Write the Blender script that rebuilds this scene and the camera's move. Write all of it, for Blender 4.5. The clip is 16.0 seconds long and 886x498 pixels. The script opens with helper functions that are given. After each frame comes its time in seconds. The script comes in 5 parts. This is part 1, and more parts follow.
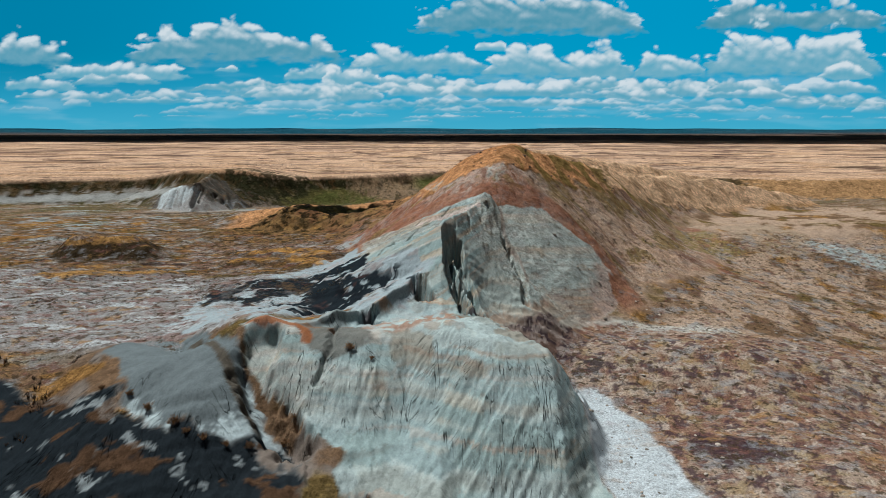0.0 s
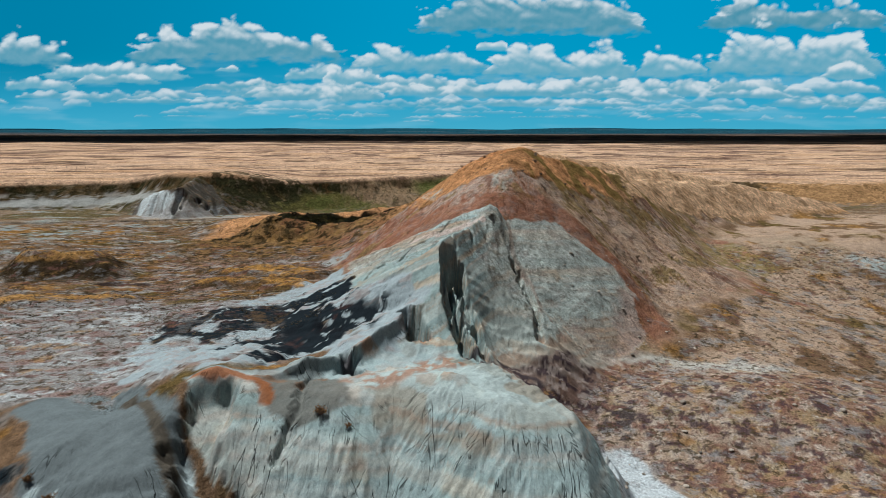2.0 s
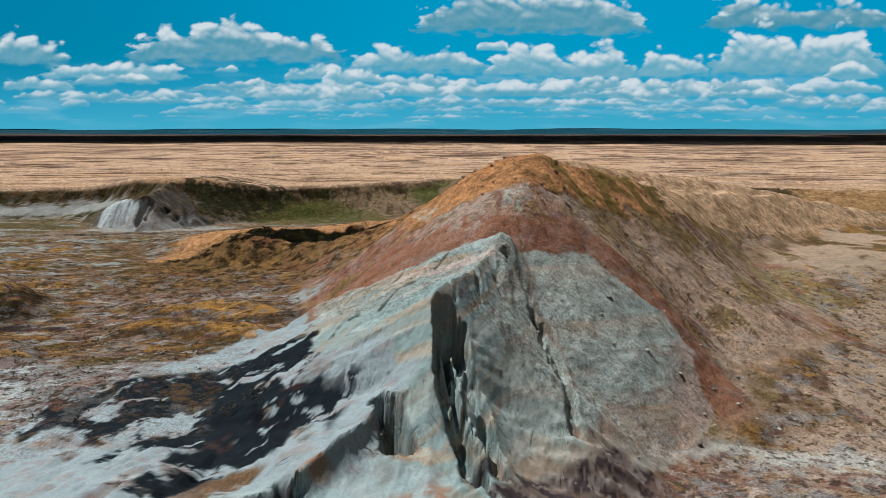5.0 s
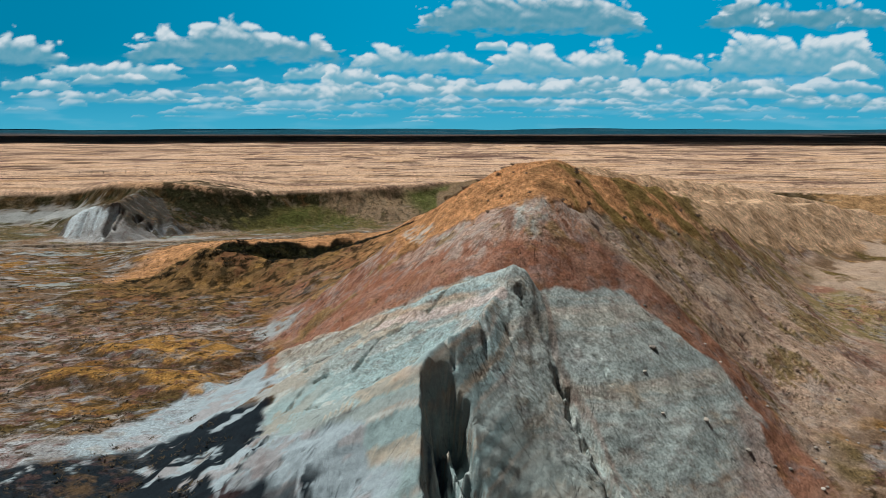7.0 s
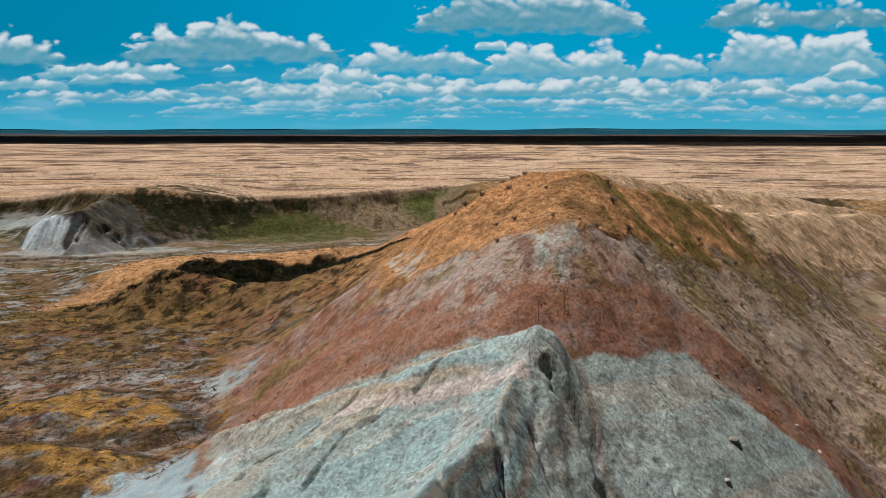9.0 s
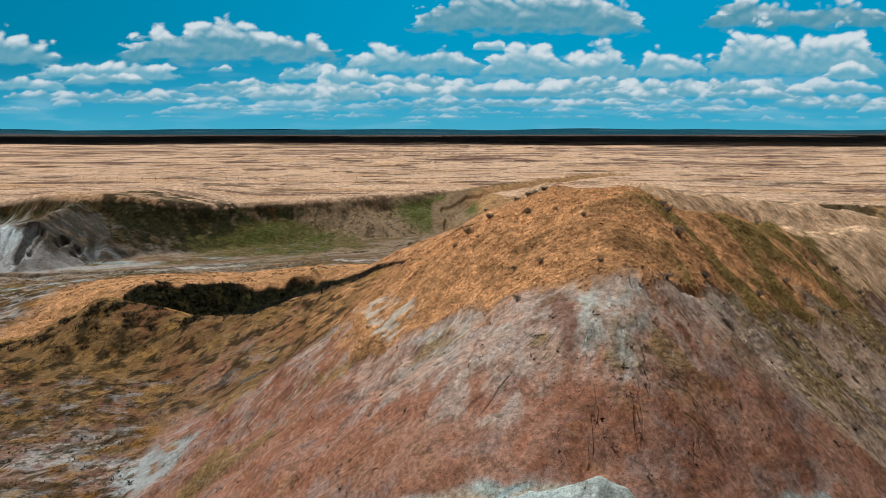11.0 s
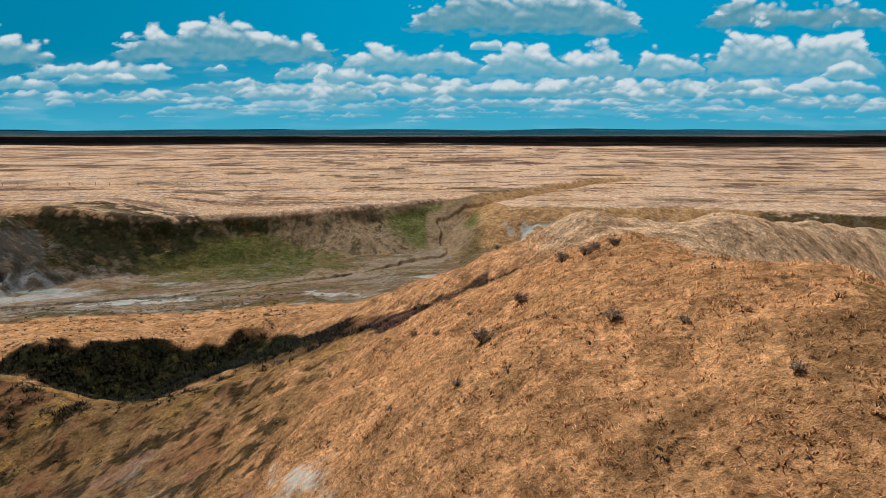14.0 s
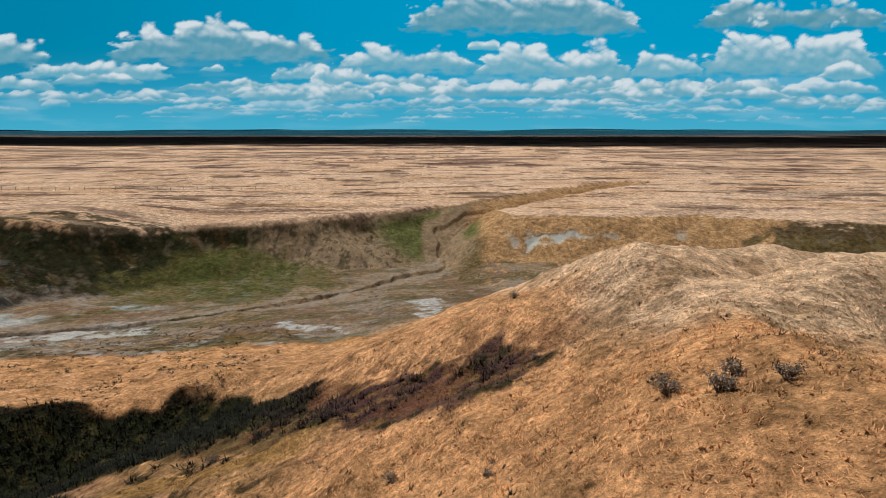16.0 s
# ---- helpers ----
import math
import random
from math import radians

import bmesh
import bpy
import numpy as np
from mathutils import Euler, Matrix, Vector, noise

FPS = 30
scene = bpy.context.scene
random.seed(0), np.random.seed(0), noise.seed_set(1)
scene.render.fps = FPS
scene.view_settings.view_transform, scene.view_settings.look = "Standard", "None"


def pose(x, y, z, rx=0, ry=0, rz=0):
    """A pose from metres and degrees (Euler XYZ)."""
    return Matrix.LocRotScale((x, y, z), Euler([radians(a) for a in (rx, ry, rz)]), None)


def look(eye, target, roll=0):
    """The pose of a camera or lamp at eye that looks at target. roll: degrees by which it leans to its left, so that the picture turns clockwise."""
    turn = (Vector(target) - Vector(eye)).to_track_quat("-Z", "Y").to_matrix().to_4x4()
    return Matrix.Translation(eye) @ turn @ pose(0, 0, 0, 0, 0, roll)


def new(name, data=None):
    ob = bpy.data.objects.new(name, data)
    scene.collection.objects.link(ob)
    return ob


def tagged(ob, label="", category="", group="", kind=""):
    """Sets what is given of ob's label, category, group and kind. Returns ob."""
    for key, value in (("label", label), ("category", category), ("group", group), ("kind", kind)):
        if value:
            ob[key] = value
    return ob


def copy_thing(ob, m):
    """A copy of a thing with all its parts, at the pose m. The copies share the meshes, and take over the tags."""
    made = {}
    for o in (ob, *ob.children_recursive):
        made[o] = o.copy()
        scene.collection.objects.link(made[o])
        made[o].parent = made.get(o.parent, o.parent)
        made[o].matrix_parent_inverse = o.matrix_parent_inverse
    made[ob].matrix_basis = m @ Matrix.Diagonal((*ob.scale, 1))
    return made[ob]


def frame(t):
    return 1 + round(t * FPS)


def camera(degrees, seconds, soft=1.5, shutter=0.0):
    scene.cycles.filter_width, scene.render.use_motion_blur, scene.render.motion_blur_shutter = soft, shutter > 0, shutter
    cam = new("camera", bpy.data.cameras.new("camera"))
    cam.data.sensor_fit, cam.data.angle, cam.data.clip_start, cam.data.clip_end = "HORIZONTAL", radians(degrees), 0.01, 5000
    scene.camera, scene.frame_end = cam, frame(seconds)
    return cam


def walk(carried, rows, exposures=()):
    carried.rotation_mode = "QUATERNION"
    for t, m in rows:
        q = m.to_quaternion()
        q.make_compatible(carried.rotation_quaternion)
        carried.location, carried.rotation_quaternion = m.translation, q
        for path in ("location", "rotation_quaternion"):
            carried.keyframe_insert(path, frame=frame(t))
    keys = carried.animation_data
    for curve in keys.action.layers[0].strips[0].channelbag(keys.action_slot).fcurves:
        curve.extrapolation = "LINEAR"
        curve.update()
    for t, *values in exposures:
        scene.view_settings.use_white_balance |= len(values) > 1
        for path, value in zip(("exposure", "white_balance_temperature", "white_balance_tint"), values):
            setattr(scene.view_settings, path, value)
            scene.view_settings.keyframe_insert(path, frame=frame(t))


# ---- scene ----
cam = camera(72.0, 16.0, soft=0.5)
PATH = [
    (0, pose(0.000, 0.000, 22.500, 78.701, 0.009, 0.024)),
    (2, pose(0.348, 14.469, 22.676, 78.711, 0.012, 0.122)),
    (4, pose(0.683, 29.326, 22.791, 78.722, 0.016, 0.154)),
    (6, pose(1.002, 44.454, 22.870, 78.732, 0.019, 0.126)),
    (8, pose(1.299, 59.734, 22.937, 78.742, 0.023, 0.046)),
    (10, pose(1.570, 75.047, 23.017, 78.753, 0.026, -0.081)),
    (12, pose(1.810, 90.274, 23.135, 78.763, 0.029, -0.247)),
    (14, pose(2.013, 105.298, 23.316, 78.773, 0.033, -0.448)),
    (16, pose(2.176, 120.000, 23.585, 78.784, 0.036, -0.676)),
]
walk(cam, PATH, [(0, 0.0, 6000, 8), (16, 0.0, 6150, 9)])

world = bpy.data.worlds.new("sky")
scene.world = world
world.use_nodes = True
wn = world.node_tree.nodes
sky = wn.new("ShaderNodeTexSky")
sky.sky_type, sky.sun_disc = "NISHITA", False
sky.sun_elevation, sky.sun_rotation = radians(66), radians(-52)
world.node_tree.links.new(sky.outputs[0], wn["Background"].inputs[0])
wn["Background"].inputs[1].default_value = 0.010
sun = new("sun", bpy.data.lights.new("sun", "SUN"))
sun.data.energy, sun.data.angle, sun.data.color = 4.55, radians(0.5), (1.0, 0.965, 0.905)
sun.matrix_world = look((-29, 22.5, 81), (0, 0, 0))

# ---- noise ----
RNG = np.random.default_rng(7)
PERM = RNG.permutation(4096)
TURNS = (PERM & 63) * (2 * np.pi / 64)
PERM, COS, SIN = PERM.astype(np.int32), np.cos(TURNS).astype(np.float32), np.sin(TURNS).astype(np.float32)


def perlin(x, y):
    """Gradient noise, about -1 to 1."""
    x, y = np.asarray(x, np.float32), np.asarray(y, np.float32)
    x, y = np.broadcast_arrays(x, y)
    fx, fy = np.floor(x), np.floor(y)
    xi, yi = fx.astype(np.int32), fy.astype(np.int32)
    u, v = x - fx, y - fy
    fu, fv = u * u * u * (u * (u * 6 - 15) + 10), v * v * v * (v * (v * 6 - 15) + 10)
    west, east = PERM[xi & 4095] + yi, PERM[(xi + 1) & 4095] + yi

    def corner(key, a, b):
        key = key & 4095
        return COS[key] * (u - a) + SIN[key] * (v - b)

    low, high = corner(west, 0, 0), corner(west + 1, 0, 1)
    low = low + fu * (corner(east, 1, 0) - low)
    high = high + fu * (corner(east + 1, 1, 1) - high)
    return 1.5 * (low + fv * (high - low))


def fbm(x, y, octaves=4, gain=0.5):
    total, amp = 0.0, 1.0
    for k in range(octaves):
        total = total + amp * perlin(x * 2.03**k + 17.3 * k, y * 2.03**k - 9.1 * k)
        amp *= gain
    return total


def ridged(x, y, octaves=3):
    total, amp = 0.0, 1.0
    for k in range(octaves):
        total = total + amp * (1 - 2 * np.abs(perlin(x * 2.1**k + 5.7 * k, y * 2.1**k + 31.7 * k)))
        amp *= 0.5
    return total


def step(a, b, v):
    t = np.clip((v - a) / (b - a), 0, 1)
    return t * t * (3 - 2 * t)


ease = step


def curve(v, xs, zs):
    """A smooth line through a few heights."""
    v = np.clip(v, xs[0], xs[-1])
    k = np.clip(np.searchsorted(xs, v, side="right") - 1, 0, len(xs) - 2)
    xs, zs = np.array(xs, float), np.array(zs, float)
    t = (v - xs[k]) / (xs[k + 1] - xs[k])
    slope = np.gradient(zs, xs)
    h = xs[k + 1] - xs[k]
    return ((1 + 2 * t) * (1 - t) ** 2 * zs[k] + t * (1 - t) ** 2 * h * slope[k]
            + t * t * (3 - 2 * t) * zs[k + 1] + t * t * (t - 1) * h * slope[k + 1])


def smax(a, b, k):
    h = np.clip(0.5 + 0.5 * (a - b) / k, 0, 1)
    return b * (1 - h) + a * h + k * h * (1 - h)


def crests(x, y, line, left, right, blend=0.6):
    """The land round a crest line of (x, y, z), which falls off by left(d) and right(d); also the distance and the length along it."""
    land, best, run, length = np.full(x.shape, -1e3), np.full(x.shape, 1e9), np.zeros(x.shape), 0.0
    for (ax, ay, az), (bx, by, bz) in zip(line, line[1:]):
        dx, dy = bx - ax, by - ay
        size = math.hypot(dx, dy)
        raw = ((x - ax) * dx + (y - ay) * dy) / size**2
        t = np.clip(raw, 0, 1)
        d = np.hypot(x - ax - t * dx, y - ay - t * dy)
        turn = (dy * (x - ax) - dx * (y - ay)) / size / np.maximum(d, 1e-6)
        w = step(-0.75, 0.75, turn)
        land = smax(land, az + t * (bz - az) - left(d) * (1 - w) - right(d) * w, blend)
        near = d < best
        best = np.where(near, d, best)
        run = np.where(near, length + raw * size, run)
        length += size
    return land, best, run


def inside(x, y, ring):
    """Signed distance to a closed outline: positive within."""
    best, within = np.full(x.shape, 1e9), np.zeros(x.shape, bool)
    for (ax, ay), (bx, by) in zip(ring, ring[1:] + ring[:1]):
        dx, dy = bx - ax, by - ay
        t = np.clip(((x - ax) * dx + (y - ay) * dy) / (dx * dx + dy * dy), 0, 1)
        best = np.minimum(best, np.hypot(x - ax - t * dx, y - ay - t * dy))
        if ay != by:
            within ^= ((ay > y) != (by > y)) & (x < (bx - ax) * (y - ay) / (by - ay) + ax)
    return np.where(within, best, -best)


def slope_off(d, steep, soft):
    return steep * (np.sqrt(d * d + soft * soft) - soft)


# ---- terrain ----
VALLEY = [(-900, 150), (-400, 190), (-180, 243), (-150, 254), (-116, 252), (-103, 241), (-88, 236), (-76, 237), (-64, 246), (-50, 258), (-36, 265), (-24, 271), (-8, 284), (10, 299), (28, 321),
          (46, 343), (70, 366), (84, 378), (94, 370), (77, 352), (59, 334), (44, 316), (30, 296), (20, 280), (22, 273), (30, 270), (46, 268), (68, 271), (92, 262), (140, 250), (300, 252), (900, 200), (900, -600), (-900, -600)]
HILL = [(8.96, 105.88, 12), (11.09, 111.69, 16.4), (13.1, 120.2, 18.77), (12.15, 131.89, 18), (12.59, 141.3, 17.33), (24.7, 150.24, 16.53), (36.84, 161.64, 14.22), (57.54, 174.39, 11.62), (80.21, 186.32, 7.14), (119.11, 202.3, -0.08)]
SHOULDER = [(13.41, 123.17, 19.12), (23.15, 127.81, 15.94), (34.27, 138.46, 13.46), (45.62, 152.32, 10.33), (60.28, 165.54, 8.96), (74.66, 174.86, 7.62)]
BACK = [(15.28, 140.86, 16.36), (13.64, 153.69, 16.11), (17.91, 160.55, 13.77), (19.27, 170.43, 13.4), (33.44, 177.15, 11.7), (50.07, 180.79, 10.64), (70.04, 185.97, 7.09)]
RIDGE = [(9.25, 106.76, 11.83), (7.49, 102.05, 10.49), (5.12, 97.85, 10.04), (3.38, 91.68, 10.03), (0.09, 88.05, 9.34), (0.62, 83.59, 6.77), (0.11, 80.55, 4.29)]
LEDGE = [(7.76, 100.31, 12.36), (-0.15, 102.08, 8.84), (-6.85, 104.4, 5.56), (-13.2, 105.77, 2.85)]
BENCH = [(0.47, 82.45, 3.32), (-2.9, 79, 3.4), (-6.26, 75.01, 2.12), (-9.55, 71.41, 0.8), (-12.56, 68.64, 1.29), (-16.17, 65.26, 0.4), (-19.81, 64.37, 0.58)]
DOME = [(-19.68, 64.94, 1.83), (-14.46, 64.48, 0.28), (-9.02, 63.97, 0.18), (-2.95, 67.35, 0.32), (0.79, 65.19, 0.93), (5.64, 61.53, 0.25), (11.1, 57.53, -4.21)]
MOUND = [(-36.65, 66.06, -1.99), (-29.6, 60, -1.6), (-24.22, 61.81, -0.5), (-23.59, 58.39, -1.27)]
SPUR = [(1, 145, 7.6), (-8.95, 150.44, 3.32), (-18.08, 150.1, 2.4), (-27.72, 152.4, 0.88), (-39.5, 155.19, 2.33), (-47.02, 154.44, -3.18)]
TONGUE = [(2.12, 174.75, 3.33), (-8, 173.19, 2.1), (-16.23, 171.39, 2.15), (-26.03, 168.15, 0.97), (-38.35, 164.95, 1.95), (-47.94, 164.45, -1.81), (-58, 161, -4)]
NOSES = [([(-100, 216, -1.6), (-93, 211.6, 1.8), (-85, 210, 3.4)], 1.5, 1.5), ([(-88, 236, 5.2), (-85.6, 222, 4.6), (-84.6, 210.6, 3.4)], 0.9, 1.2), ([(-84, 217, 2.0), (-82.4, 211, -1.8), (-81, 207.5, -4.6)], 1.6, 1.3), ([(-78, 218, -0.6), (-75.6, 212.6, -4.0)], 1.6, 1.1),
         ([(-75, 220, -1.4), (-72, 214, -5.4)], 1.2, 0.9)]
CLEFTS = [([(-84.4, 204), (-84.0, 209.8)], 1.3, 2.6), ([(-82.2, 205), (-82.6, 210)], 0.8, 1.6), ([(-92.5, 206), (-92.0, 210.4)], 0.5, 0.8), ([(-88.6, 205), (-88.8, 209)], 0.5, 0.8), ([(-79.2, 209.5), (-79.4, 213)], 0.9, 1.4), ([(-76.4, 210), (-77, 213.6)], 0.8, 1.2)]
CREVICES = [[(-2.2, 105), (-4.1, 102.4), (-7.5, 101.2), (-9.8, 100), (-10.4, 98.6)], [(1.7, 102), (-0.2, 100.4)], [(-2.0, 99.4), (-4.1, 99.2), (-5.0, 97.6), (-6.6, 93.8)],
            [(5.9, 95.4), (6.4, 93.2)], [(0.4, 90.6), (1.1, 89.8), (1.9, 88.6)], [(8.9, 93.8), (9.4, 92.8), (10.0, 91.0), (10.9, 89.2)], [(7.4, 97.9), (8.4, 97.6), (9.8, 96.9)],
            [(-7.8, 96.8), (-9.4, 95.4), (-10.2, 93)], [(3.1, 94.6), (3.8, 92.6), (4.0, 90.6)], [(-8.5, 92.5), (-7.5, 90.6)], [(12.6, 98.5), (14.0, 96.0)], [(-3.4, 94.2), (-4.6, 92.2)]]
KNOLLS = [[(-44, 121.8), (-36, 120.2), (-33, 122.4), (-25, 120), (-19.5, 115), (-22.2, 112.6), (-28, 114), (-36, 117)],
          [(-41, 113), (-35, 113), (-26.5, 111), (-21.5, 109.2), (-19.6, 104.4), (-24.7, 105.7), (-32.7, 109), (-40, 109.6)], [(-68, 101), (-59, 103.5), (-46, 102.5), (-44, 99), (-58, 97), (-68, 96)]]
HUMMOCK = [(-75, 122.5, 0.8), (-65, 122, 0.9), (-60, 118.5, -0.5)]


SLOTS = [([(0.9, 86.5), (1.2, 83.5), (2.0, 80.3), (3.0, 75.8)], 1.2, 3.6), ([(1.9, 86.8), (2.9, 82.5), (4.2, 78.6)], 0.7, 1.8), ([(9.6, 95.6), (11.0, 90.4), (12.0, 87.6)], 0.6, 1.2), ([(3.2, 75.5), (4.6, 72.6), (8, 70.5)], 0.6, 1.2),
         ([(-3.9, 79.6), (-3.3, 77.2)], 0.9, 2.8), ([(14.6, 73), (15.0, 68), (14.6, 62)], 0.7, 1.8),          ([(-12.4, 67), (-12.1, 62), (-12.6, 58)], 0.5, 0.6), ([(-19.2, 62.6), (-19.6, 58.6), (-17.6, 55.4), (-14, 52)], 2.6, 2.4), ([(16.6, 111.9), (17, 110.8)], 0.7, 1.5), ([(13.6, 112), (14.8, 112.8)], 0.25, 0.5),
         ([(-9.4, 71.8), (-8.6, 69.4)], 1.1, 1.5)]
LOW_Y = [-600, 30, 48, 58, 68, 80, 92, 105, 125, 145, 165, 200, 230, 310, 430]
LOW_WEST = [-12.00, -12.00, -9.50, -5.47, -2.05, -2.07, -0.83, -1.85, -2.02, -1.77, -4.25, -5.01, -7.20, -9.40, -6.00]
LOW_EAST = [-13.00, -12.00, -11.00, -10.68, -10.57, -7.61, -7.73, -5.25, -3.83, -0.89, -1.27, -3.40, -5.00, -9.00, -6.00]
EDGES = [0.81, 1.03]
HOLLOW_DEPTHS = [0.9, 1.2]
RENTS = [([(0.45, 87), (0.6, 83), (0.8, 80.5), (1.3, 79), (2.1, 77), (2.8, 74.4)], 0.75, 2.0),
            ([(1.3, 87.5), (2.7, 84.6), (4.0, 82.3), (4.6, 79.6), (4.8, 77.6)], 0.7, 1.4),
            ([(7.2, 98.8), (9.2, 97.2), (11.0, 93.6), (11.7, 91.5), (12.0, 86.9), (11.8, 84.1)], 0.6, 0.9)]
CAVITY = [(-3.6, 79.4), (-3.4, 75.9), (-1.7, 75.6), (-1.2, 76.4), (-2.0, 77.8), (-2.6, 79.2)]
HOLLOW = [(8, 151), (3, 154.5), (-3, 159), (-10, 163), (-18, 164.5)]
CHANNEL = [(-130, 190), (-80, 197), (-53, 200.6), (-38, 208), (-23, 217), (-7, 244), (5.5, 264), (4, 281), (10, 291), (22, 301), (38, 320), (56, 342), (80, 366)]


def trail(x, y, line):
    best = np.full(x.shape, 1e9)
    for (ax, ay), (bx, by) in zip(line, line[1:]):
        dx, dy = bx - ax, by - ay
        t = np.clip(((x - ax) * dx + (y - ay) * dy) / (dx * dx + dy * dy), 0, 1)
        best = np.minimum(best, np.hypot(x - ax - t * dx, y - ay - t * dy))
    return best


PROFILES = {"foot": (0.8, 4.7, 0.02, 8), "apron": (0.91, 2.41, 1.67, 8), "shoulder": (0.72, 6.04, 0.02, 8), "back_west": (0.46, 2.02, 1.57, 8), "back_east": (0.54, 4.15, 0.09, 8),
            "bedded": (0.44, 0.12, 2.31, 3), "gullied": (0.83, 0.61, 3.76, 4), "ledge_south": (0.36, 0.12, 1.63, 4), "ledge_north": (1, 0.43, 0.33, 4), "bench_front": (0.35, 0.2, 2.4, 0.8),
            "bench_back": (0.38, 0.27, 0.84, 3), "dome_front": (0.96, 4.19, 0.41, 4), "dome_back": (0.23, 0.96, 0.26, 4), "mound": (0.69, 3.58, 0.02, 4), "spur_south": (0.62, 2.63, 0.2, 4),
            "spur_north": (0.61, 1.95, 0.35, 4), "tongue_south": (0.8, 1.58, 0.05, 4), "tongue_north": (0.15, 1.95, 0.59, 4)}


def side(name):
    """How the land falls off with the distance from a crest: a slope with a rounded top, and a drop near it."""
    steep, soft, deep, reach = PROFILES[name]
    return lambda d: steep * (np.sqrt(d * d + soft * soft) - soft) + deep * (1 - np.exp(-d / reach))


def fall(steep, soft):
    return lambda d: steep * (np.sqrt(d * d + soft * soft) - soft)


def terrain(x, y, near=True):
    """Heights, and the fields that the soils follow; near: with the hill and the clay round it."""
    warp = 3.0 * fbm(x / 26, y / 26, 3)
    far = np.hypot(x, y)
    plain = 1.6 + 1.4 * perlin(x / 160 + 3.1, y / 160) + 4.0 * step(-55, -85, x) * step(-130, -100, x) * step(330, 240, y) - 9 * step(500, 1500, y) + 24 * step(2600, 4600, far) * (0.75 + 0.5 * perlin(x / 700, y / 900))
    low_left = curve(y, LOW_Y, LOW_WEST) - 0.8 * step(-26, -44, x) * step(165, 130, y)
    low_right = curve(y, LOW_Y, LOW_EAST) - 0.16 * np.clip(x - 42, 0, 60) * step(150, 110, y)
    mix = step(2, 18, x)
    low = low_left * (1 - mix) + low_right * mix + 0.35 * fbm(x / 15, y / 15, 4)
    rim = inside(x + warp, y + warp * 0.6, VALLEY) + 1.6 * ridged(x / 17, y / 17, 2)
    within = np.clip(rim, 0, 400)
    sharp = step(20, -20, x)
    drop = slope_off(within, 0.55, 3.0) * (1 - sharp) + sharp * (0.55 * within + 2.2 * step(0, 5.5, within))
    z = smax(low, plain - drop, 2.2 - 1.0 * sharp)
    fields = {"rim": rim, "plain": plain, "low": low, "nose": np.full(x.shape, -9.0)}
    for line, east, west in NOSES:
        land, d, run = crests(x, y, line, fall(east, 0.4), fall(west, 0.8))
        land = land + 0.35 * ridged(run / 2.5, d / 12, 2) - 0.6 * step(-0.5, -0.9, ridged(run / 5 + 2, d / 30, 1))
        fields["nose"] = np.maximum(fields["nose"], land - z)
        z = smax(z, land, 0.4)
    for line, wide, deep in CLEFTS:
        z = z - deep * step(wide, 0.3 * wide, trail(x + 0.4 * fbm(x / 2, y / 2, 2), y, line))
    if not near:
        fields |= {key: np.full(x.shape, -9.0) for key in ("hill", "ridge", "dome", "mound")}
        fields["hollow"] = np.full(x.shape, 99.0)
        return carved(x, y, z, fields, far)

    land, d, run = crests(x, y, SPUR, side("spur_south"), side("spur_north"))
    z = smax(z, land + 0.3 * fbm(x / 6, y / 6, 3), 1.2)
    land, d, run = crests(x, y, TONGUE, side("tongue_south"), side("tongue_north"))
    z = smax(z, land, 0.8)
    land, d, run = crests(x, y, HUMMOCK, fall(0.6, 2.0), fall(0.95, 1.2))
    z = smax(z, land + 0.4 * fbm(x / 5, y / 5, 3), 0.8)

    hill, d, run = crests(x, y, HILL, side("foot"), side("apron"), 1.5)
    gully = ridged(run / 9, d / 60, 3)
    other, d2, run2 = crests(x, y, SHOULDER, side("shoulder"), side("apron"), 1.5)
    back, d2, run2 = crests(x, y, BACK, side("back_west"), side("back_east"), 1.5)
    hill = smax(smax(hill, other, 1.5), back, 1.2) + 0.45 * fbm(x / 9, y / 9, 4) + 0.3 * gully * step(3, 12, d)
    fields["hill"] = hill - z
    z = smax(z, hill, 2.0 + 1.5 * step(14, 24, x))

    for ring in KNOLLS:
        z = z + 0.8 * step(-1.6, 1.2, inside(x + 0.8 * warp, y, ring))
    hollow = trail(x + 1.2 * fbm(x / 7, y / 7, 3), y, HOLLOW)
    fields["hollow"] = hollow
    z = z - HOLLOW_DEPTHS[0] * step(7, 0.5, hollow) - HOLLOW_DEPTHS[1] * step(9, 1, trail(x, y, [(9, 146), (5, 149.5), (0, 153), (-6, 156)]))
    ridge, d, run = crests(x, y, RIDGE, side("gullied"), side("bedded"), 0.3)
    east_face = step(0, 3, x - np.interp(y, [80, 88, 92.4, 97.6, 102], [0, 0.7, 2.7, 5.4, 7.4]))
    ridge = ridge + (0.2 + 0.12 * east_face) * ridged(run / 2.2, d / 14, 3) * step(0.5, 4, d) + 0.55 * east_face * ridged(run / 6.5 + 1.3, d / 40, 2) * step(1, 5, d)
    ledge, d, run = crests(x, y, LEDGE, side("ledge_south"), side("ledge_north"), 0.4)
    ledge = ledge - EDGES[0] * np.clip(x - np.interp(y, [80, 84.6, 92.4, 97.6, 102], [-0.2, 0.2, 2.7, 5.4, 7.4]), 0, 60)
    ridge = smax(ridge, ledge + 0.2 * ridged(run / 2.6, d / 12, 3) * step(0.5, 4, d), 0.6)
    ridge = ridge - 2.4 * np.exp(-((x - 6.5) / 4) ** 2 - ((y - 82.5) / 6) ** 2)
    fields["ridge"] = ridge - z
    z = smax(z, ridge, 0.6 + 0.9 * step(10, 18, x))
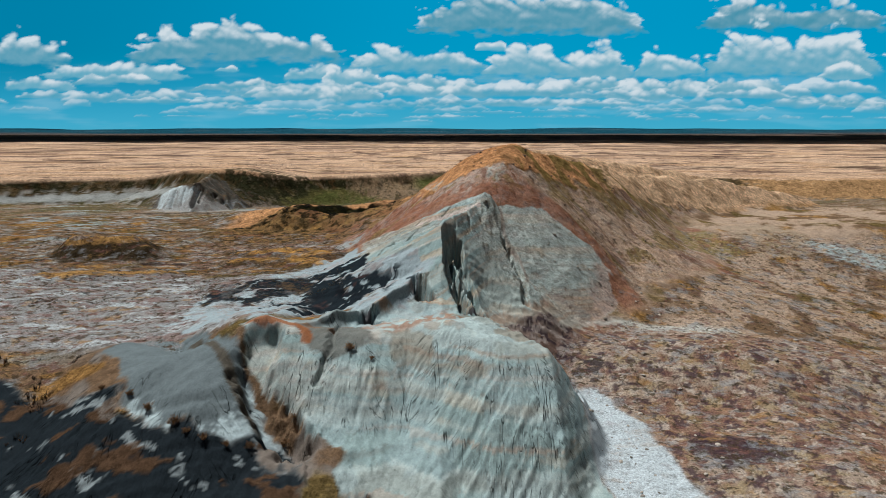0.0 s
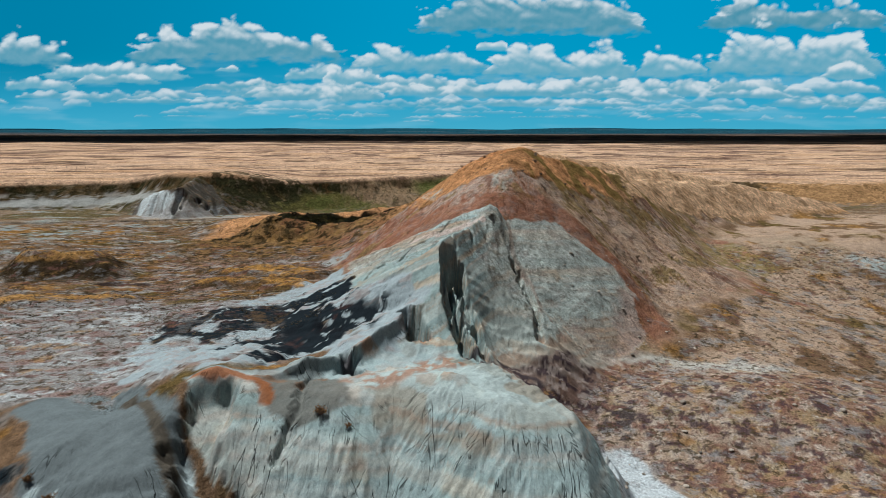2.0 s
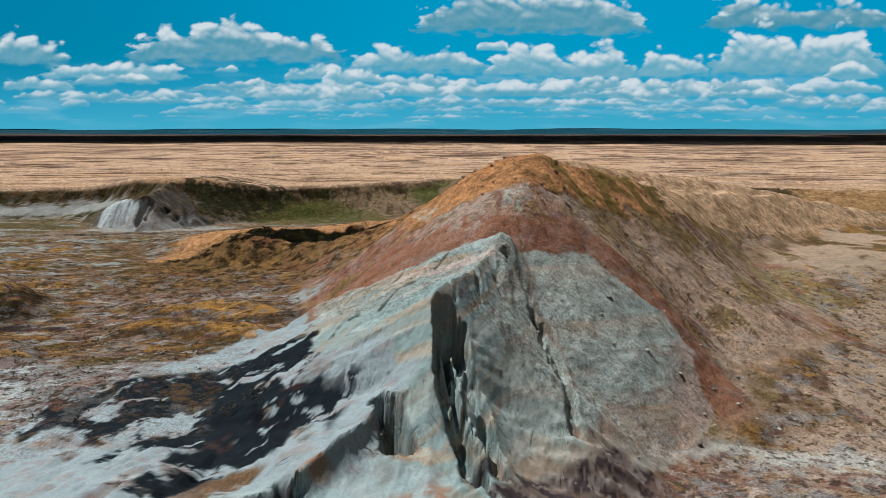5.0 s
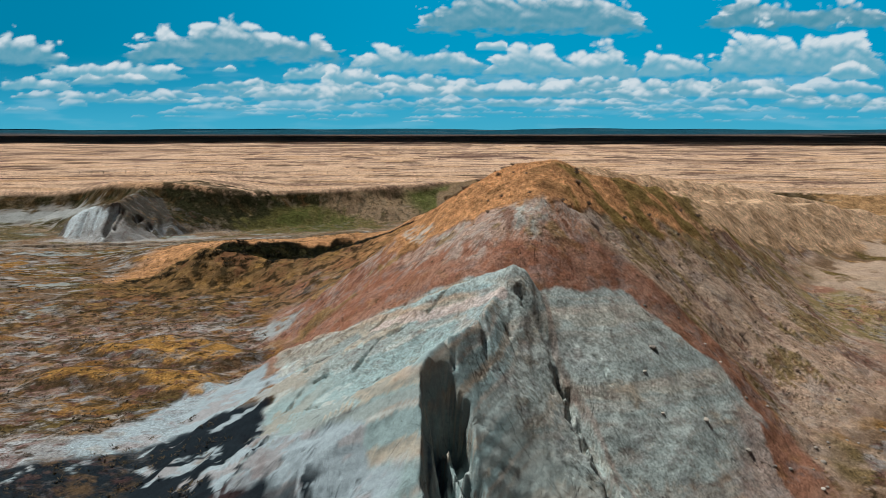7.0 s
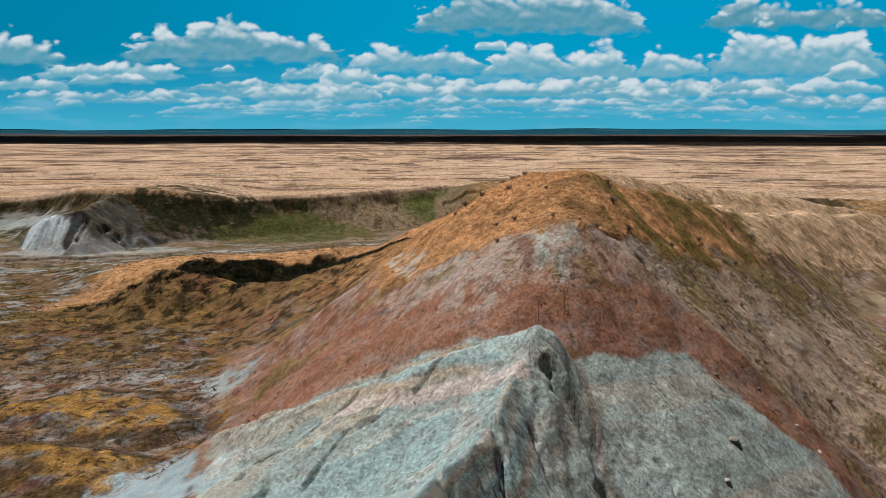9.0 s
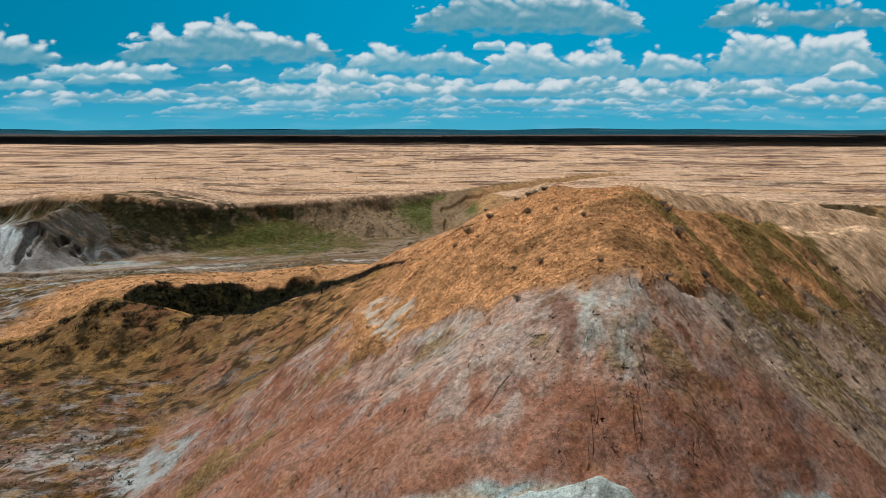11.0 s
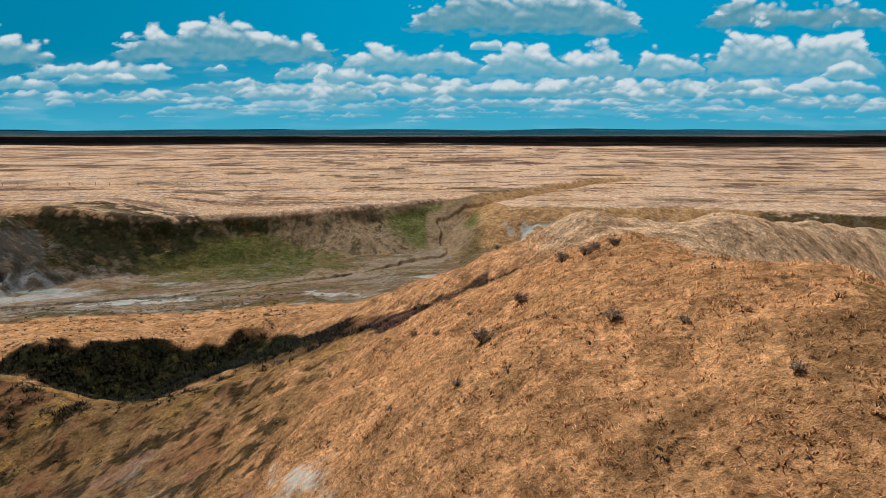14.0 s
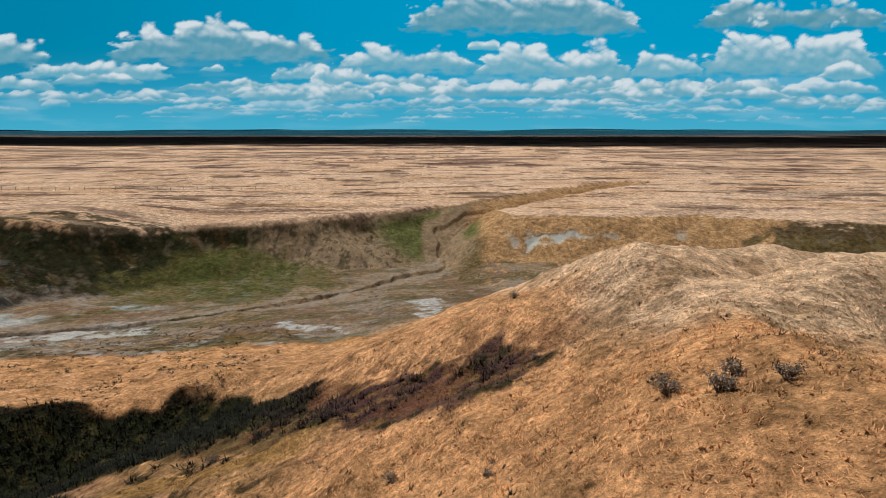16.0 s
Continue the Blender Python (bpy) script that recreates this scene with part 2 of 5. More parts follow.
    for line, wide, deep in RENTS:
        z = z - deep * step(wide, 0.45 * wide, trail(x + 0.25 * fbm(x / 1.5, y / 1.5, 2), y, line))

    bench, d, run = crests(x, y, BENCH, side("bench_front"), side("bench_back"))
    drain = np.clip((x - 2) * 0.845 + (y - 77) * 0.534, 0, 60)
    bench = bench - 1.2 * np.clip(x - 0.6, 0, 60) + 0.3 * ridged(run / 2.4, d / 9, 3) * step(0.5, 3, d)
    dome, d, run = crests(x, y, DOME, side("dome_back"), side("dome_front"))
    dome = dome - np.maximum(EDGES[1] * drain, 1.25 * np.clip(x - 11.2, 0, 60))
    dome = smax(dome + 0.27 * ridged(run / 1.6, d / 9, 3) * step(1, 6, d), bench, 0.8)
    fields["dome"] = dome - z
    z = smax(z, dome, 0.6)
    z = z - 3.2 * step(-0.25, 0.25, inside(x + 0.3 * fbm(x, y, 2), y, CAVITY))
    dome, d, run = crests(x, y, MOUND, side("mound"), side("mound"))
    dome = dome + 0.14 * ridged(run / 1.4, d / 9, 3) * step(1, 6, d)
    fields["mound"] = dome - z
    z = smax(z, dome, 0.5)
    bare = step(-0.2, 0.3, np.maximum(fields["dome"], fields["mound"])) + step(-0.2, 0.3, fields["ridge"]) * step(110, 106, y)
    z = z + 0.07 * ridged((x + 0.35 * warp) / 0.95, y / 3.4, 2) * np.clip(bare, 0, 1)
    wob = 0.55 * fbm(x / 1.6, y / 1.6, 3)
    for line, wide, deep in SLOTS:
        d = trail(x + wob, y + wob, line)
        z = z - deep * step(wide, 0.25 * wide, d)
    wob = 0.22 * fbm(x / 0.9, y / 0.9, 3)
    for line in CREVICES:
        d = trail(x + wob, y + wob, line)
        z = z - 0.42 * step(0.2, 0.06, d) * step(-0.4, -0.2, perlin(x / 1.3, y / 1.3 + 7))
    return carved(x, y, z, fields, far)


def carved(x, y, z, fields, far):
    """The small relief, and the creek's bed."""
    z = z + 0.17 * fbm(x / 2.8, y / 2.8, 5, 0.6) * step(900, 300, far)
    d = trail(x + 2.0 * fbm(x / 12, y / 12, 3), y + 2.0 * fbm(x / 12 + 40, y / 12, 3), CHANNEL)
    fields["channel"] = d
    return z - 0.8 * step(1.9, 0.9, d), fields


def spaced(low, high, first, last, fine, slow, fast):
    """Coordinates from first to last: even between low and high, then ever wider."""
    def out(start, end):
        cells, at, sign = [], start, np.sign(end - start)
        while abs(at - start) < abs(end - start):
            gone = abs(at - start)
            at += sign * (fine + slow * min(gone, 150) + fast * max(0, gone - 150))
            cells.append(at)
        return cells
    return np.array(out(low, first)[::-1] + list(np.arange(low, high, fine)) + out(high, last))


FINE = 0.27
def finer(at, low, high, fine):
    return np.concatenate([at[at < low - 0.5 * fine], np.arange(low, high, fine), at[at > high]])


XS = finer(spaced(-42, 44, -4900, 4900, FINE, 0.0115, 0.045), -13, 15, 0.17)
XS = finer(XS, -104, -54, 0.45)
YS = finer(spaced(46, 180, 20, 4900, FINE, 0.0105, 0.045), 84, 106, 0.17)
YS = finer(YS, 198, 300, 0.5)
YS = np.concatenate([[-900, -650, -480, -350, -250, -175, -120, -80, -50, -28, -12, -2, 5, 10, 13.5, 16.5], YS[YS > 18]])
GX, GY = np.meshgrid(XS, YS)


def blocks():
    """The grid in parts: the land round the hill, and the rest."""
    r = np.searchsorted(YS, 232)
    a, b = np.searchsorted(XS, -150), np.searchsorted(XS, 175)
    return ((slice(0, r), slice(a, b), True), (slice(0, r), slice(0, a), False), (slice(0, r), slice(b, None), False), (slice(r, None), slice(0, None), False))


def streaks(z, reach, seed, rounds=1):
    """Grain drawn out down the slopes, as running water leaves it: about -1 to 1."""
    hx, hy = np.meshgrid(np.gradient(XS), np.gradient(YS))
    gx, gy = np.gradient(z, XS, axis=1), np.gradient(z, YS, axis=0)
    size = np.hypot(gx, gy) + 1e-4
    pace = np.maximum(0.2, np.sqrt(hx * hy))
    gx, gy = gx / size * pace / hx, gy / size * pace / hy
    grain = np.random.default_rng(seed).normal(0, 1, z.shape).astype(np.float32)
    rows, cols = np.indices(z.shape, dtype=np.float32)
    total = grain.copy()
    for sign in (1, -1):
        r, c = rows.copy(), cols.copy()
        for k in range(reach):
            i, j = np.clip(np.rint(r).astype(int), 0, z.shape[0] - 1), np.clip(np.rint(c).astype(int), 0, z.shape[1] - 1)
            r, c = r + sign * gy[i, j], c + sign * gx[i, j]
            i, j = np.clip(np.rint(r).astype(int), 0, z.shape[0] - 1), np.clip(np.rint(c).astype(int), 0, z.shape[1] - 1)
            total = total + grain[i, j] * (1 - k / reach)
    return np.clip(total / total.std() / 1.8, -1.6, 1.6)


def smooth(z, times):
    for _ in range(times):
        z = np.pad(z, 1, mode="edge")
        z = (z[:-2, 1:-1] + z[2:, 1:-1] + z[1:-1, :-2] + z[1:-1, 2:] + 4 * z[1:-1, 1:-1]) / 8
    return z


GZ, FIELDS = np.zeros(GX.shape), {}
for rows, cols, close in blocks():
    GZ[rows, cols], found = terrain(GX[rows, cols], GY[rows, cols], close)
    for key, value in found.items():
        FIELDS.setdefault(key, np.zeros(GX.shape, np.float32))[rows, cols] = value
EVEN = smooth(GZ, 14)
RILLS = 0.75 * streaks(EVEN, 14, 41) + 0.65 * smooth(streaks(EVEN, 34, 42), 1)
FIELDS["run"] = RILLS
EVEN_STEEP = np.hypot(np.gradient(EVEN, XS, axis=1), np.gradient(EVEN, YS, axis=0))
SHELL = np.maximum(FIELDS["dome"], FIELDS["mound"]) > -0.3
GZ = GZ - 0.26 * step(0.55, 1.25, RILLS) * SHELL * step(0.25, 0.6, EVEN_STEEP) * step(-0.2, 0.5, FIELDS["dome"] + 0.4)
GZ = GZ - 0.20 * step(0.75, 1.3, RILLS) * step(-0.2, 0.4, FIELDS["ridge"]) * step(2, 6, GX) * step(0.3, 0.6, EVEN_STEEP) * step(104, 100, GY)
GZ = GZ + 0.045 * RILLS * step(0.3, 0.6, EVEN_STEEP) * step(330, 200, GY) * np.where(np.maximum(np.maximum(FIELDS["dome"], FIELDS["mound"]), FIELDS["ridge"]) > -0.3, 1.0, 0.6)


CLAY = [(-13.1, 98), (-13.7, 105.4), (-12, 111.6), (-7.8, 111.9), (-3.8, 108), (1.8, 103.8), (6.9, 101.6), (9, 101.2), (12.1, 102.2), (16.9, 104.5), (19.5, 104), (21.8, 102.7), (25.3, 103), (27.3, 99.8),
        (28.8, 95), (22.9, 87.7), (14.3, 80.6), (8, 75.5), (3.5, 74.5), (-1, 73.5), (-2.6, 75), (-1.8, 79), (-3.2, 83.8), (-8.5, 85), (-10.9, 85.8), (-12, 93.6)]
DOME_CLAY = [(-22.5, 65), (-19, 66.2), (-14, 70), (-9, 74), (-4, 75.5), (0, 74.5), (3.5, 74.5), (8, 75), (12, 74), (14.6, 69), (15, 60), (16, 48), (12, 43), (-8, 44), (-10, 51.5), (-13, 54.5), (-17, 57.5), (-21, 60.5)]
MOUND_CLAY = [(-38, 66), (-35.3, 69), (-28, 67.5), (-23, 63), (-20.6, 58.5), (-18.6, 56), (-16.4, 53), (-19.6, 50), (-25.2, 51.5), (-31.3, 55.5)]
PAN = [(-34.5, 76.3), (-35.4, 84.2), (-31.4, 89.2), (-26.1, 97), (-22, 107), (-19.6, 110.4), (-14.5, 104), (-12.5, 96), (-11, 88), (-2.4, 85.4), (-1.6, 79), (-3, 75.6), (-9, 73.6), (-14, 70.8), (-17.6, 69.5), (-21, 67), (-25, 69.5), (-30.2, 71.7)]
SILT = [[(-54, 195.5), (-45.5, 195.7), (-34.5, 197), (-37.7, 202), (-48.9, 202.6), (-56.2, 198.4)], [(-22, 199.6), (-12.4, 190.8), (-8, 189), (-10, 193), (-17, 199.6)],
        [(-4.5, 166), (-3.6, 162.5), (-0.7, 160.1), (0.9, 161.8), (0.9, 164), (-1.2, 164.5)], [(-1.5, 211), (-0.6, 198), (1.6, 188), (3.0, 200), (3.4, 213)]]
LIGNITE = [(-33.5, 86.6), (-31.4, 90.5), (-23.5, 92.5), (-18.5, 95.5), (-16.3, 97), (-12.9, 95), (-11.2, 88), (-9, 84), (-7, 83), (-8, 79.4), (-12.4, 78), (-15.7, 76), (-17.8, 70), (-19.7, 70.5), (-19, 78.9), (-26, 80.6)]
LIGNITE_NEAR = [(-70, 64), (-50, 62), (-41, 59.6), (-30, 54), (-24.6, 53.2), (-17.4, 52.4), (-13, 49), (-8, 45), (-6, 39), (-14, 33), (-26, 36), (-40, 31), (-54, 36), (-66, 42), (-74, 54)]
WASH = [(13.6, 72), (18.8, 71.4), (20.7, 68), (23.3, 63.4), (23.8, 55), (24.5, 48), (25, 36), (22, 24), (17, 30), (16.6, 48), (15.4, 55), (15, 62), (14.4, 68)]
BADLAND = [(14, 79), (20, 83.5), (27, 86), (39, 86), (48, 88), (62, 86), (62, 68), (44, 58), (36, 44), (24, 44), (24, 60), (19, 73)]
PATCH = [(7.1, 110.3), (8.1, 111), (9.1, 110.6), (10.3, 109.9), (11.6, 109), (10.3, 107.8), (8.9, 105.3), (7.6, 107.5)]
GOLD = (0.56, 0.29, 0.13)
PALE = (0.60, 0.40, 0.26)
OLIVE = (0.115, 0.082, 0.032)
GREEN = (0.055, 0.056, 0.018)
SHADED_GRASS = (0.085, 0.058, 0.028)
GREY = (0.265, 0.345, 0.335)
CHALK = (0.36, 0.50, 0.52)
BUFF = (0.42, 0.33, 0.23)
RED = (0.28, 0.12, 0.064)
PINK = (0.40, 0.275, 0.215)
BROWN = (0.24, 0.15, 0.105)
COAL = (0.006, 0.010, 0.014)
RUST = (0.27, 0.10, 0.038)


def plains(x, y, lay):
    lay((0.47, 0.28, 0.15), step(-0.1, 0.6, fbm(x / 60, y / 22, 4)) * 0.8, 1.0)
    lay((0.085, 0.052, 0.036), step(0.40, 0.52, fbm(x / 50 + 4, y / 26, 5)) * step(230, 330, y) * 0.9, 1.0)
    lay((0.12, 0.070, 0.052), step(0.25, 0.45, fbm(x / 150 + 60, y / 70 + 8, 6)) * step(330, 500, y) * 0.75, 1.0)
    lay((0.08, 0.050, 0.040), step(0.22, 0.40, fbm(x / 260 - 20, y / 150 + 8, 6)) * step(500, 800, y) * 0.75, 1.0)
    lay((0.10, 0.056, 0.050), step(0.36, 0.46, fbm(x / 34 + 40, y / 7, 5, 0.6)) * step(230, 300, y) * step(900, 600, y) * 0.8, 1.0)
    lay((0.11, 0.066, 0.058), step(0.34, 0.46, fbm(x / 90 + 15, y / 24, 6, 0.62)) * step(350, 500, y) * 0.8, 1.0)
    lay((0.62, 0.43, 0.30), step(0.2, 0.5, fbm(x / 70 + 5, y / 20 + 40, 5, 0.6)) * step(230, 300, y) * 0.6, 1.0)
    # cloud shade on the far plain, deepened in the base colour
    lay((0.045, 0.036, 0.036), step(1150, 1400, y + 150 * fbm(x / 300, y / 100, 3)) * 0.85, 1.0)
    # blue haze of the distance, painted onto the farthest land
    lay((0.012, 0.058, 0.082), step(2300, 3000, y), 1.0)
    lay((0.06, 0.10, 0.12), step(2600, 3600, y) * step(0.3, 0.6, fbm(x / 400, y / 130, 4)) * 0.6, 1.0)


def soils(x, y, z, fields, steep, close=True):
    """The base colours of the soils and the dry grass, and how grassy each spot is."""
    n1, n2 = fbm(x / 14, y / 14, 4), fbm(x / 4.5 + 9, y / 4.5, 4)
    n3 = fbm(x / 1.3, y / 1.3 + 5, 3)
    def step(a, b, v):
        middle = (a + b) / 2
        return ease(middle + 0.5 * (a - middle), middle + 0.5 * (b - middle), v)
    far = np.hypot(x, y - 100)
    tint = np.zeros(x.shape + (3,))
    grass = np.zeros(x.shape)

    def lay(colour, w, grassy=0.0):
        nonlocal tint, grass
        w = np.clip(w, 0, 1)
        tint = tint * (1 - w[..., None]) + np.array(colour) * w[..., None]
        grass = grass * (1 - w) + grassy * w

    # the plain, with darker scrub in hollows; far cloud shade and haze are coloured in
    lay(PALE, np.ones(x.shape), 1.0)
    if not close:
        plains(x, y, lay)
    # the valley floor
    low = step(2, 9, fields["rim"])
    lay((0.165, 0.105, 0.062), low, 0.5)
    lay((0.185, 0.155, 0.13), low * step(0.0, 0.5, n1 + 0.4 * n2), 0.1)
    lay((0.29, 0.16, 0.055), low * step(0.3, 0.55, fbm(x / 18 + 50, y / 9, 4)) * step(230, 160, y), 1.0)
    lay((0.15, 0.105, 0.04), low * step(0.25, 0.55, fbm(x / 16 + 20, y / 8 + 3, 4)), 0.9)
    lay((0.25, 0.18, 0.115), low * step(180, 192, y) * step(-0.5, 0.3, n1 + n2) * 0.7, 0.6)
    lay((0.10, 0.085, 0.035), low * step(180, 192, y) * step(0.15, 0.45, fbm(x / 15 + 70, y / 9, 4)) * 0.7, 0.8)
    lay(CHALK, low * step(0.3, 0.55, fbm(x / 22 - 30, y / 7, 4)) * step(-30, -60, x) * 0.4)
    lay((0.29, 0.25, 0.205), low * step(6, 2, fields["channel"] + 4 * n2 + 3 * n1) * step(180, 195, y) * 0.5)
    lay((0.06, 0.045, 0.03), step(0.8, 0.35, np.abs(fields["channel"] - 1.2) + 2.4 * np.abs(n2) + 0.6 * n1) * step(180, 195, y) * 0.4, 0.3)

    lay((0.40, 0.29, 0.205), low * step(26, 44, x + 4 * n1) * step(215, 180, y) * step(-0.6, 0.3, n1 + n2) * 0.85, 0.3)
    skirt = low * step(36, 44, x + 3 * n1) * step(68, 58, x + 3 * n1) * step(108, 114, y) * step(156, 146, y)
    lay((0.24, 0.17, 0.09), 0.4 * skirt * step(-0.1, 0.3, fbm(x / 12 + y / 30, y / 3 - x / 9, 4)) * 0.8, 0.7)
    lay((0.26, 0.115, 0.075), skirt * step(0.1, 0.4, fbm(x / 12 + y / 30 + 8, y / 3 - x / 9, 4)) * 0.8, 0.1)
    flats = low * step(-12, -18, x) * step(152, 144, y + 3 * n1) * step(104, 112, y + 3 * n1) * step(-58, -44, x)
    lay((0.215, 0.135, 0.10), flats * step(-0.5, 0.2, n2 + 0.6 * n1 + 0.2) * 0.85, 0.3)
    lay((0.28, 0.25, 0.22), flats * step(0.25, 0.5, fbm(x / 5, y / 2.2 + 9, 4)) * 0.6)

    clumps = low * step(-8, -16, x) * step(90, 100, y + 3 * n1) * step(215, 170, y)
    lay((0.33, 0.32, 0.30), clumps * step(0.25, 0.45, fbm(x / 6 + 80, y / 2.0, 5, 0.6)) * 0.7)
    lay((0.060, 0.040, 0.018), clumps * step(0.28, 0.42, fbm(x / 3.2 + 11, y / 1.5, 5, 0.65)) * 0.85, 0.9)
    lay((0.24, 0.115, 0.03), clumps * step(0.35, 0.5, fbm(x / 5 + 44, y / 2.2, 5, 0.6)) * 0.7, 0.9)
    # the valley's sides; the west bluff's shade is put into its colours
    side = step(0.5, 3, fields["rim"]) * step(0.16, 0.34, steep) * step(185, 200, y)
    streak = fields["run"]
    west = step(10, -15, x)
    lay(OLIVE, side * (1 - west), 0.9)
    lay((0.135, 0.105, 0.078), side * west, 0.3)
    lay((0.20, 0.165, 0.135), side * west * step(-0.1, 0.5, streak + 0.4 * n2) * 0.7, 0.1)
    # dark olive over most of the slope stands in for shade
    lay((0.052, 0.046, 0.022), side * west * step(17, 10, fields["rim"] + 3 * n2 + 1.5 * streak) * step(-34, -44, x + 5 * n2) * 0.95, 0.9)
    lay(SHADED_GRASS, side * step(9.5, 5.5, fields["rim"] + 2.2 * n2 + 1.2 * streak) * (1 - 0.65 * step(255, 300, y)), 0.9)
    lay((0.020, 0.024, 0.010), side * west * step(8, 4, fields["rim"] + 2.4 * n2 + streak) * step(-0.1, 0.3, fbm(x / 14 + 3, y / 14, 4)) * step(-30, -46, x) * 0.8, 0.9)
    lay((0.10, 0.055, 0.022), side * west * step(7, 4, fields["rim"]) * step(0.0, 0.4, n2 + 0.5 * n1) * 0.7, 0.9)
    lay((0.035, 0.034, 0.016), side * west * step(9, 5, fields["rim"] + 2 * n2) * step(0.1, 0.35, fbm(x / 9, y / 9 + 31, 4)) * 0.85, 0.9)
    lay((0.27, 0.185, 0.11), side * step(-48, -30, x + 6 * n2) * step(24, 6, x - 0.5 * (y - 270)) * 0.85, 0.6)
    lay((0.030, 0.028, 0.013), side * west * step(0.1, 0.4, fbm(x / 2.6 + 3, y / 2.6, 4, 0.7)) * 0.6, 0.9)
    lay((0.19, 0.15, 0.10), side * step(0.2, 0.5, fbm(x / 3.2 + 40, y / 3.2, 4, 0.7)) * 0.4, 0.5)
    lay(GREEN, side * step(0.1, 0.5, fbm(x / 40 + 7, y / 40, 3) + 0.5 * n2) * step(-68, -52, x) * step(-12, -34, x) * 0.8, 0.9)
    lay((0.085, 0.105, 0.026), step(26, 10, np.hypot((x - 2), (y - 290) * 0.7)) * step(0, 6, fields["rim"]) * step(4, 8, fields["channel"]) * 0.8, 0.9)
    lay((0.105, 0.096, 0.030), low * step(30, 12, np.hypot(x + 42, (y - 243) * 1.2) + 8 * n1 + 6 * n2 + 5 * fbm(x / 3 + 9, y / 3, 4, 0.7)) * 0.75, 0.9)
    lay((0.10, 0.085, 0.035), low * step(26, 12, np.hypot(x + 130, (y - 222)) + 8 * n1 + 5 * n2) * 0.8, 0.9)
    lay((0.30, 0.285, 0.255), side * step(-98, -106, x) * step(4.0, 6.5, fields["rim"] + 2 * n2 + streak) * step(0.0, 0.5, streak + n2) * 0.7)
    nose = step(-0.25, 0.25, fields["nose"] + 0.3 * n2)
    lay((0.12, 0.11, 0.095), nose * step(2.6, 1.4, z + n2))
    lay((0.58, 0.65, 0.66), nose * step(-82.4, -83.6, x) * step(-101, -98, x) * step(3.0, 2.0, z + 0.5 * n2 + 0.3 * streak))
    # the nose's shadow side: its east flank is darkened by colour
    lay((0.07, 0.064, 0.052), nose * step(-84.6, -83.4, x + 0.5 * n2))
    lay((0.17, 0.18, 0.18), nose * step(-2.6, -3.6, z + 0.8 * n2) * step(-83, -81, x) * step(-0.2, 0.3, n2))
    for ring in SILT:
        lay((0.40, 0.40, 0.375), step(-0.8, 0.6, inside(x + 1.5 * n2 + 0.6 * n3, y + 1.5 * n2, ring)) * step(-0.5, 0.2, n3 + n2) * 0.8)
    # the bluff's deepest shade, painted as black-olive
    dark = step(-2, 2, inside(x + 3 * n2, y + 3 * n2, [(-86, 240), (-76, 224), (-71, 227), (-66, 233), (-59, 235), (-55, 243), (-52, 252), (-60, 258), (-80, 256)]))
    lay((0.024, 0.025, 0.012), dark * step(-0.3, 0.1, n2 + 0.5 * streak + 0.15) * 0.85, 0.9)
    green = step(-2, 2, inside(x + 3 * n2, y + 3 * n2, [(-52, 243), (-36, 221), (-29, 219), (-25, 231), (-29, 256), (-48, 254)]))
    lay((0.075, 0.084, 0.024), green * step(-0.4, 0.2, n2 + 0.5 * n1 + 0.1) * 0.7, 0.9)
    lay((0.34, 0.33, 0.31), low * step(5, 1, np.abs(y - 204 - 0.4 * np.clip(x + 78, 0, 60)) + 2 * n2) * step(-104, -96, x) * step(-55, -64, x) * 0.8)
    lay((0.36, 0.37, 0.35), side * step(-97, -103, x) * step(6, 8, fields["rim"] + n2) * step(12, 10, fields["rim"] + n2) * 0.8)
    cliff = step(0, 4, inside(x + 3 * n2, y + 3 * n2, [(16, 262), (22, 272), (34, 273), (46, 271), (64, 272), (64, 260), (44, 260), (30, 257)]))
    bank = step(-4, 5, x - 12 - 0.42 * np.clip(y - 300, 0, 300) + 3 * n1)
    lay((0.40, 0.235, 0.11), side * bank * (1 - step(0.9, 0.6, np.hypot((x - 100) / 34, (y - 252) / 16) + 0.2 * n2)), 1.0)
    lay((0.36, 0.355, 0.315), cliff * step(0.12, 0.35, steep + 0.2 * n2) * step(-0.2, -1.6, z + 0.9 * n2))

    if not close:
        return tint, grass, low * step(0.30, 0.16, steep) * 0.45

    # the spur and its ravine: dark shrubs, and shade blackened into the colour
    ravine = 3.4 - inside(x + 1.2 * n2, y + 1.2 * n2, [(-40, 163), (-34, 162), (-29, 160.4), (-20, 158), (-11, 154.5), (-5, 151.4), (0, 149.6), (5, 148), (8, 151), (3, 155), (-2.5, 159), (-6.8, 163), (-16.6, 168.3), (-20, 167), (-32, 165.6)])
    lay(GOLD, step(19, 13, np.abs(y - 168) + 3 * n1) * step(-64, -52, x) * step(16, 8, x) * 0.85, 1.0)
    wall = step(15, 10, np.abs(y - 146) + 3 * n1) * step(-58, -50, x) * step(2, -6, x)
    lay((0.21, 0.118, 0.045), wall * 0.85, 0.8)
    lay((0.06, 0.042, 0.018), wall * step(0.05, 0.35, fbm(x / 4 + 5, y / 3, 4, 0.6)) * 0.85, 0.9)
    lay((0.33, 0.19, 0.06), wall * step(0.15, 0.45, fbm(x / 5 + 31, y / 3, 4, 0.6)) * 0.7, 1.0)
    lay((0.17, 0.06, 0.035), step(12, 7, np.abs(y - 143) + 3 * n1) * step(-34, -24, x) * step(2, -4, x) * step(0.0, 0.5, n2 + 0.6 * streak) * 0.8, 0.3)
    # brown shrubs, then near-black that stands in for the ravine's shade
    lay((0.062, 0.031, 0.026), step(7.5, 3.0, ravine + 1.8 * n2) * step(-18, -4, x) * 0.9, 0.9)
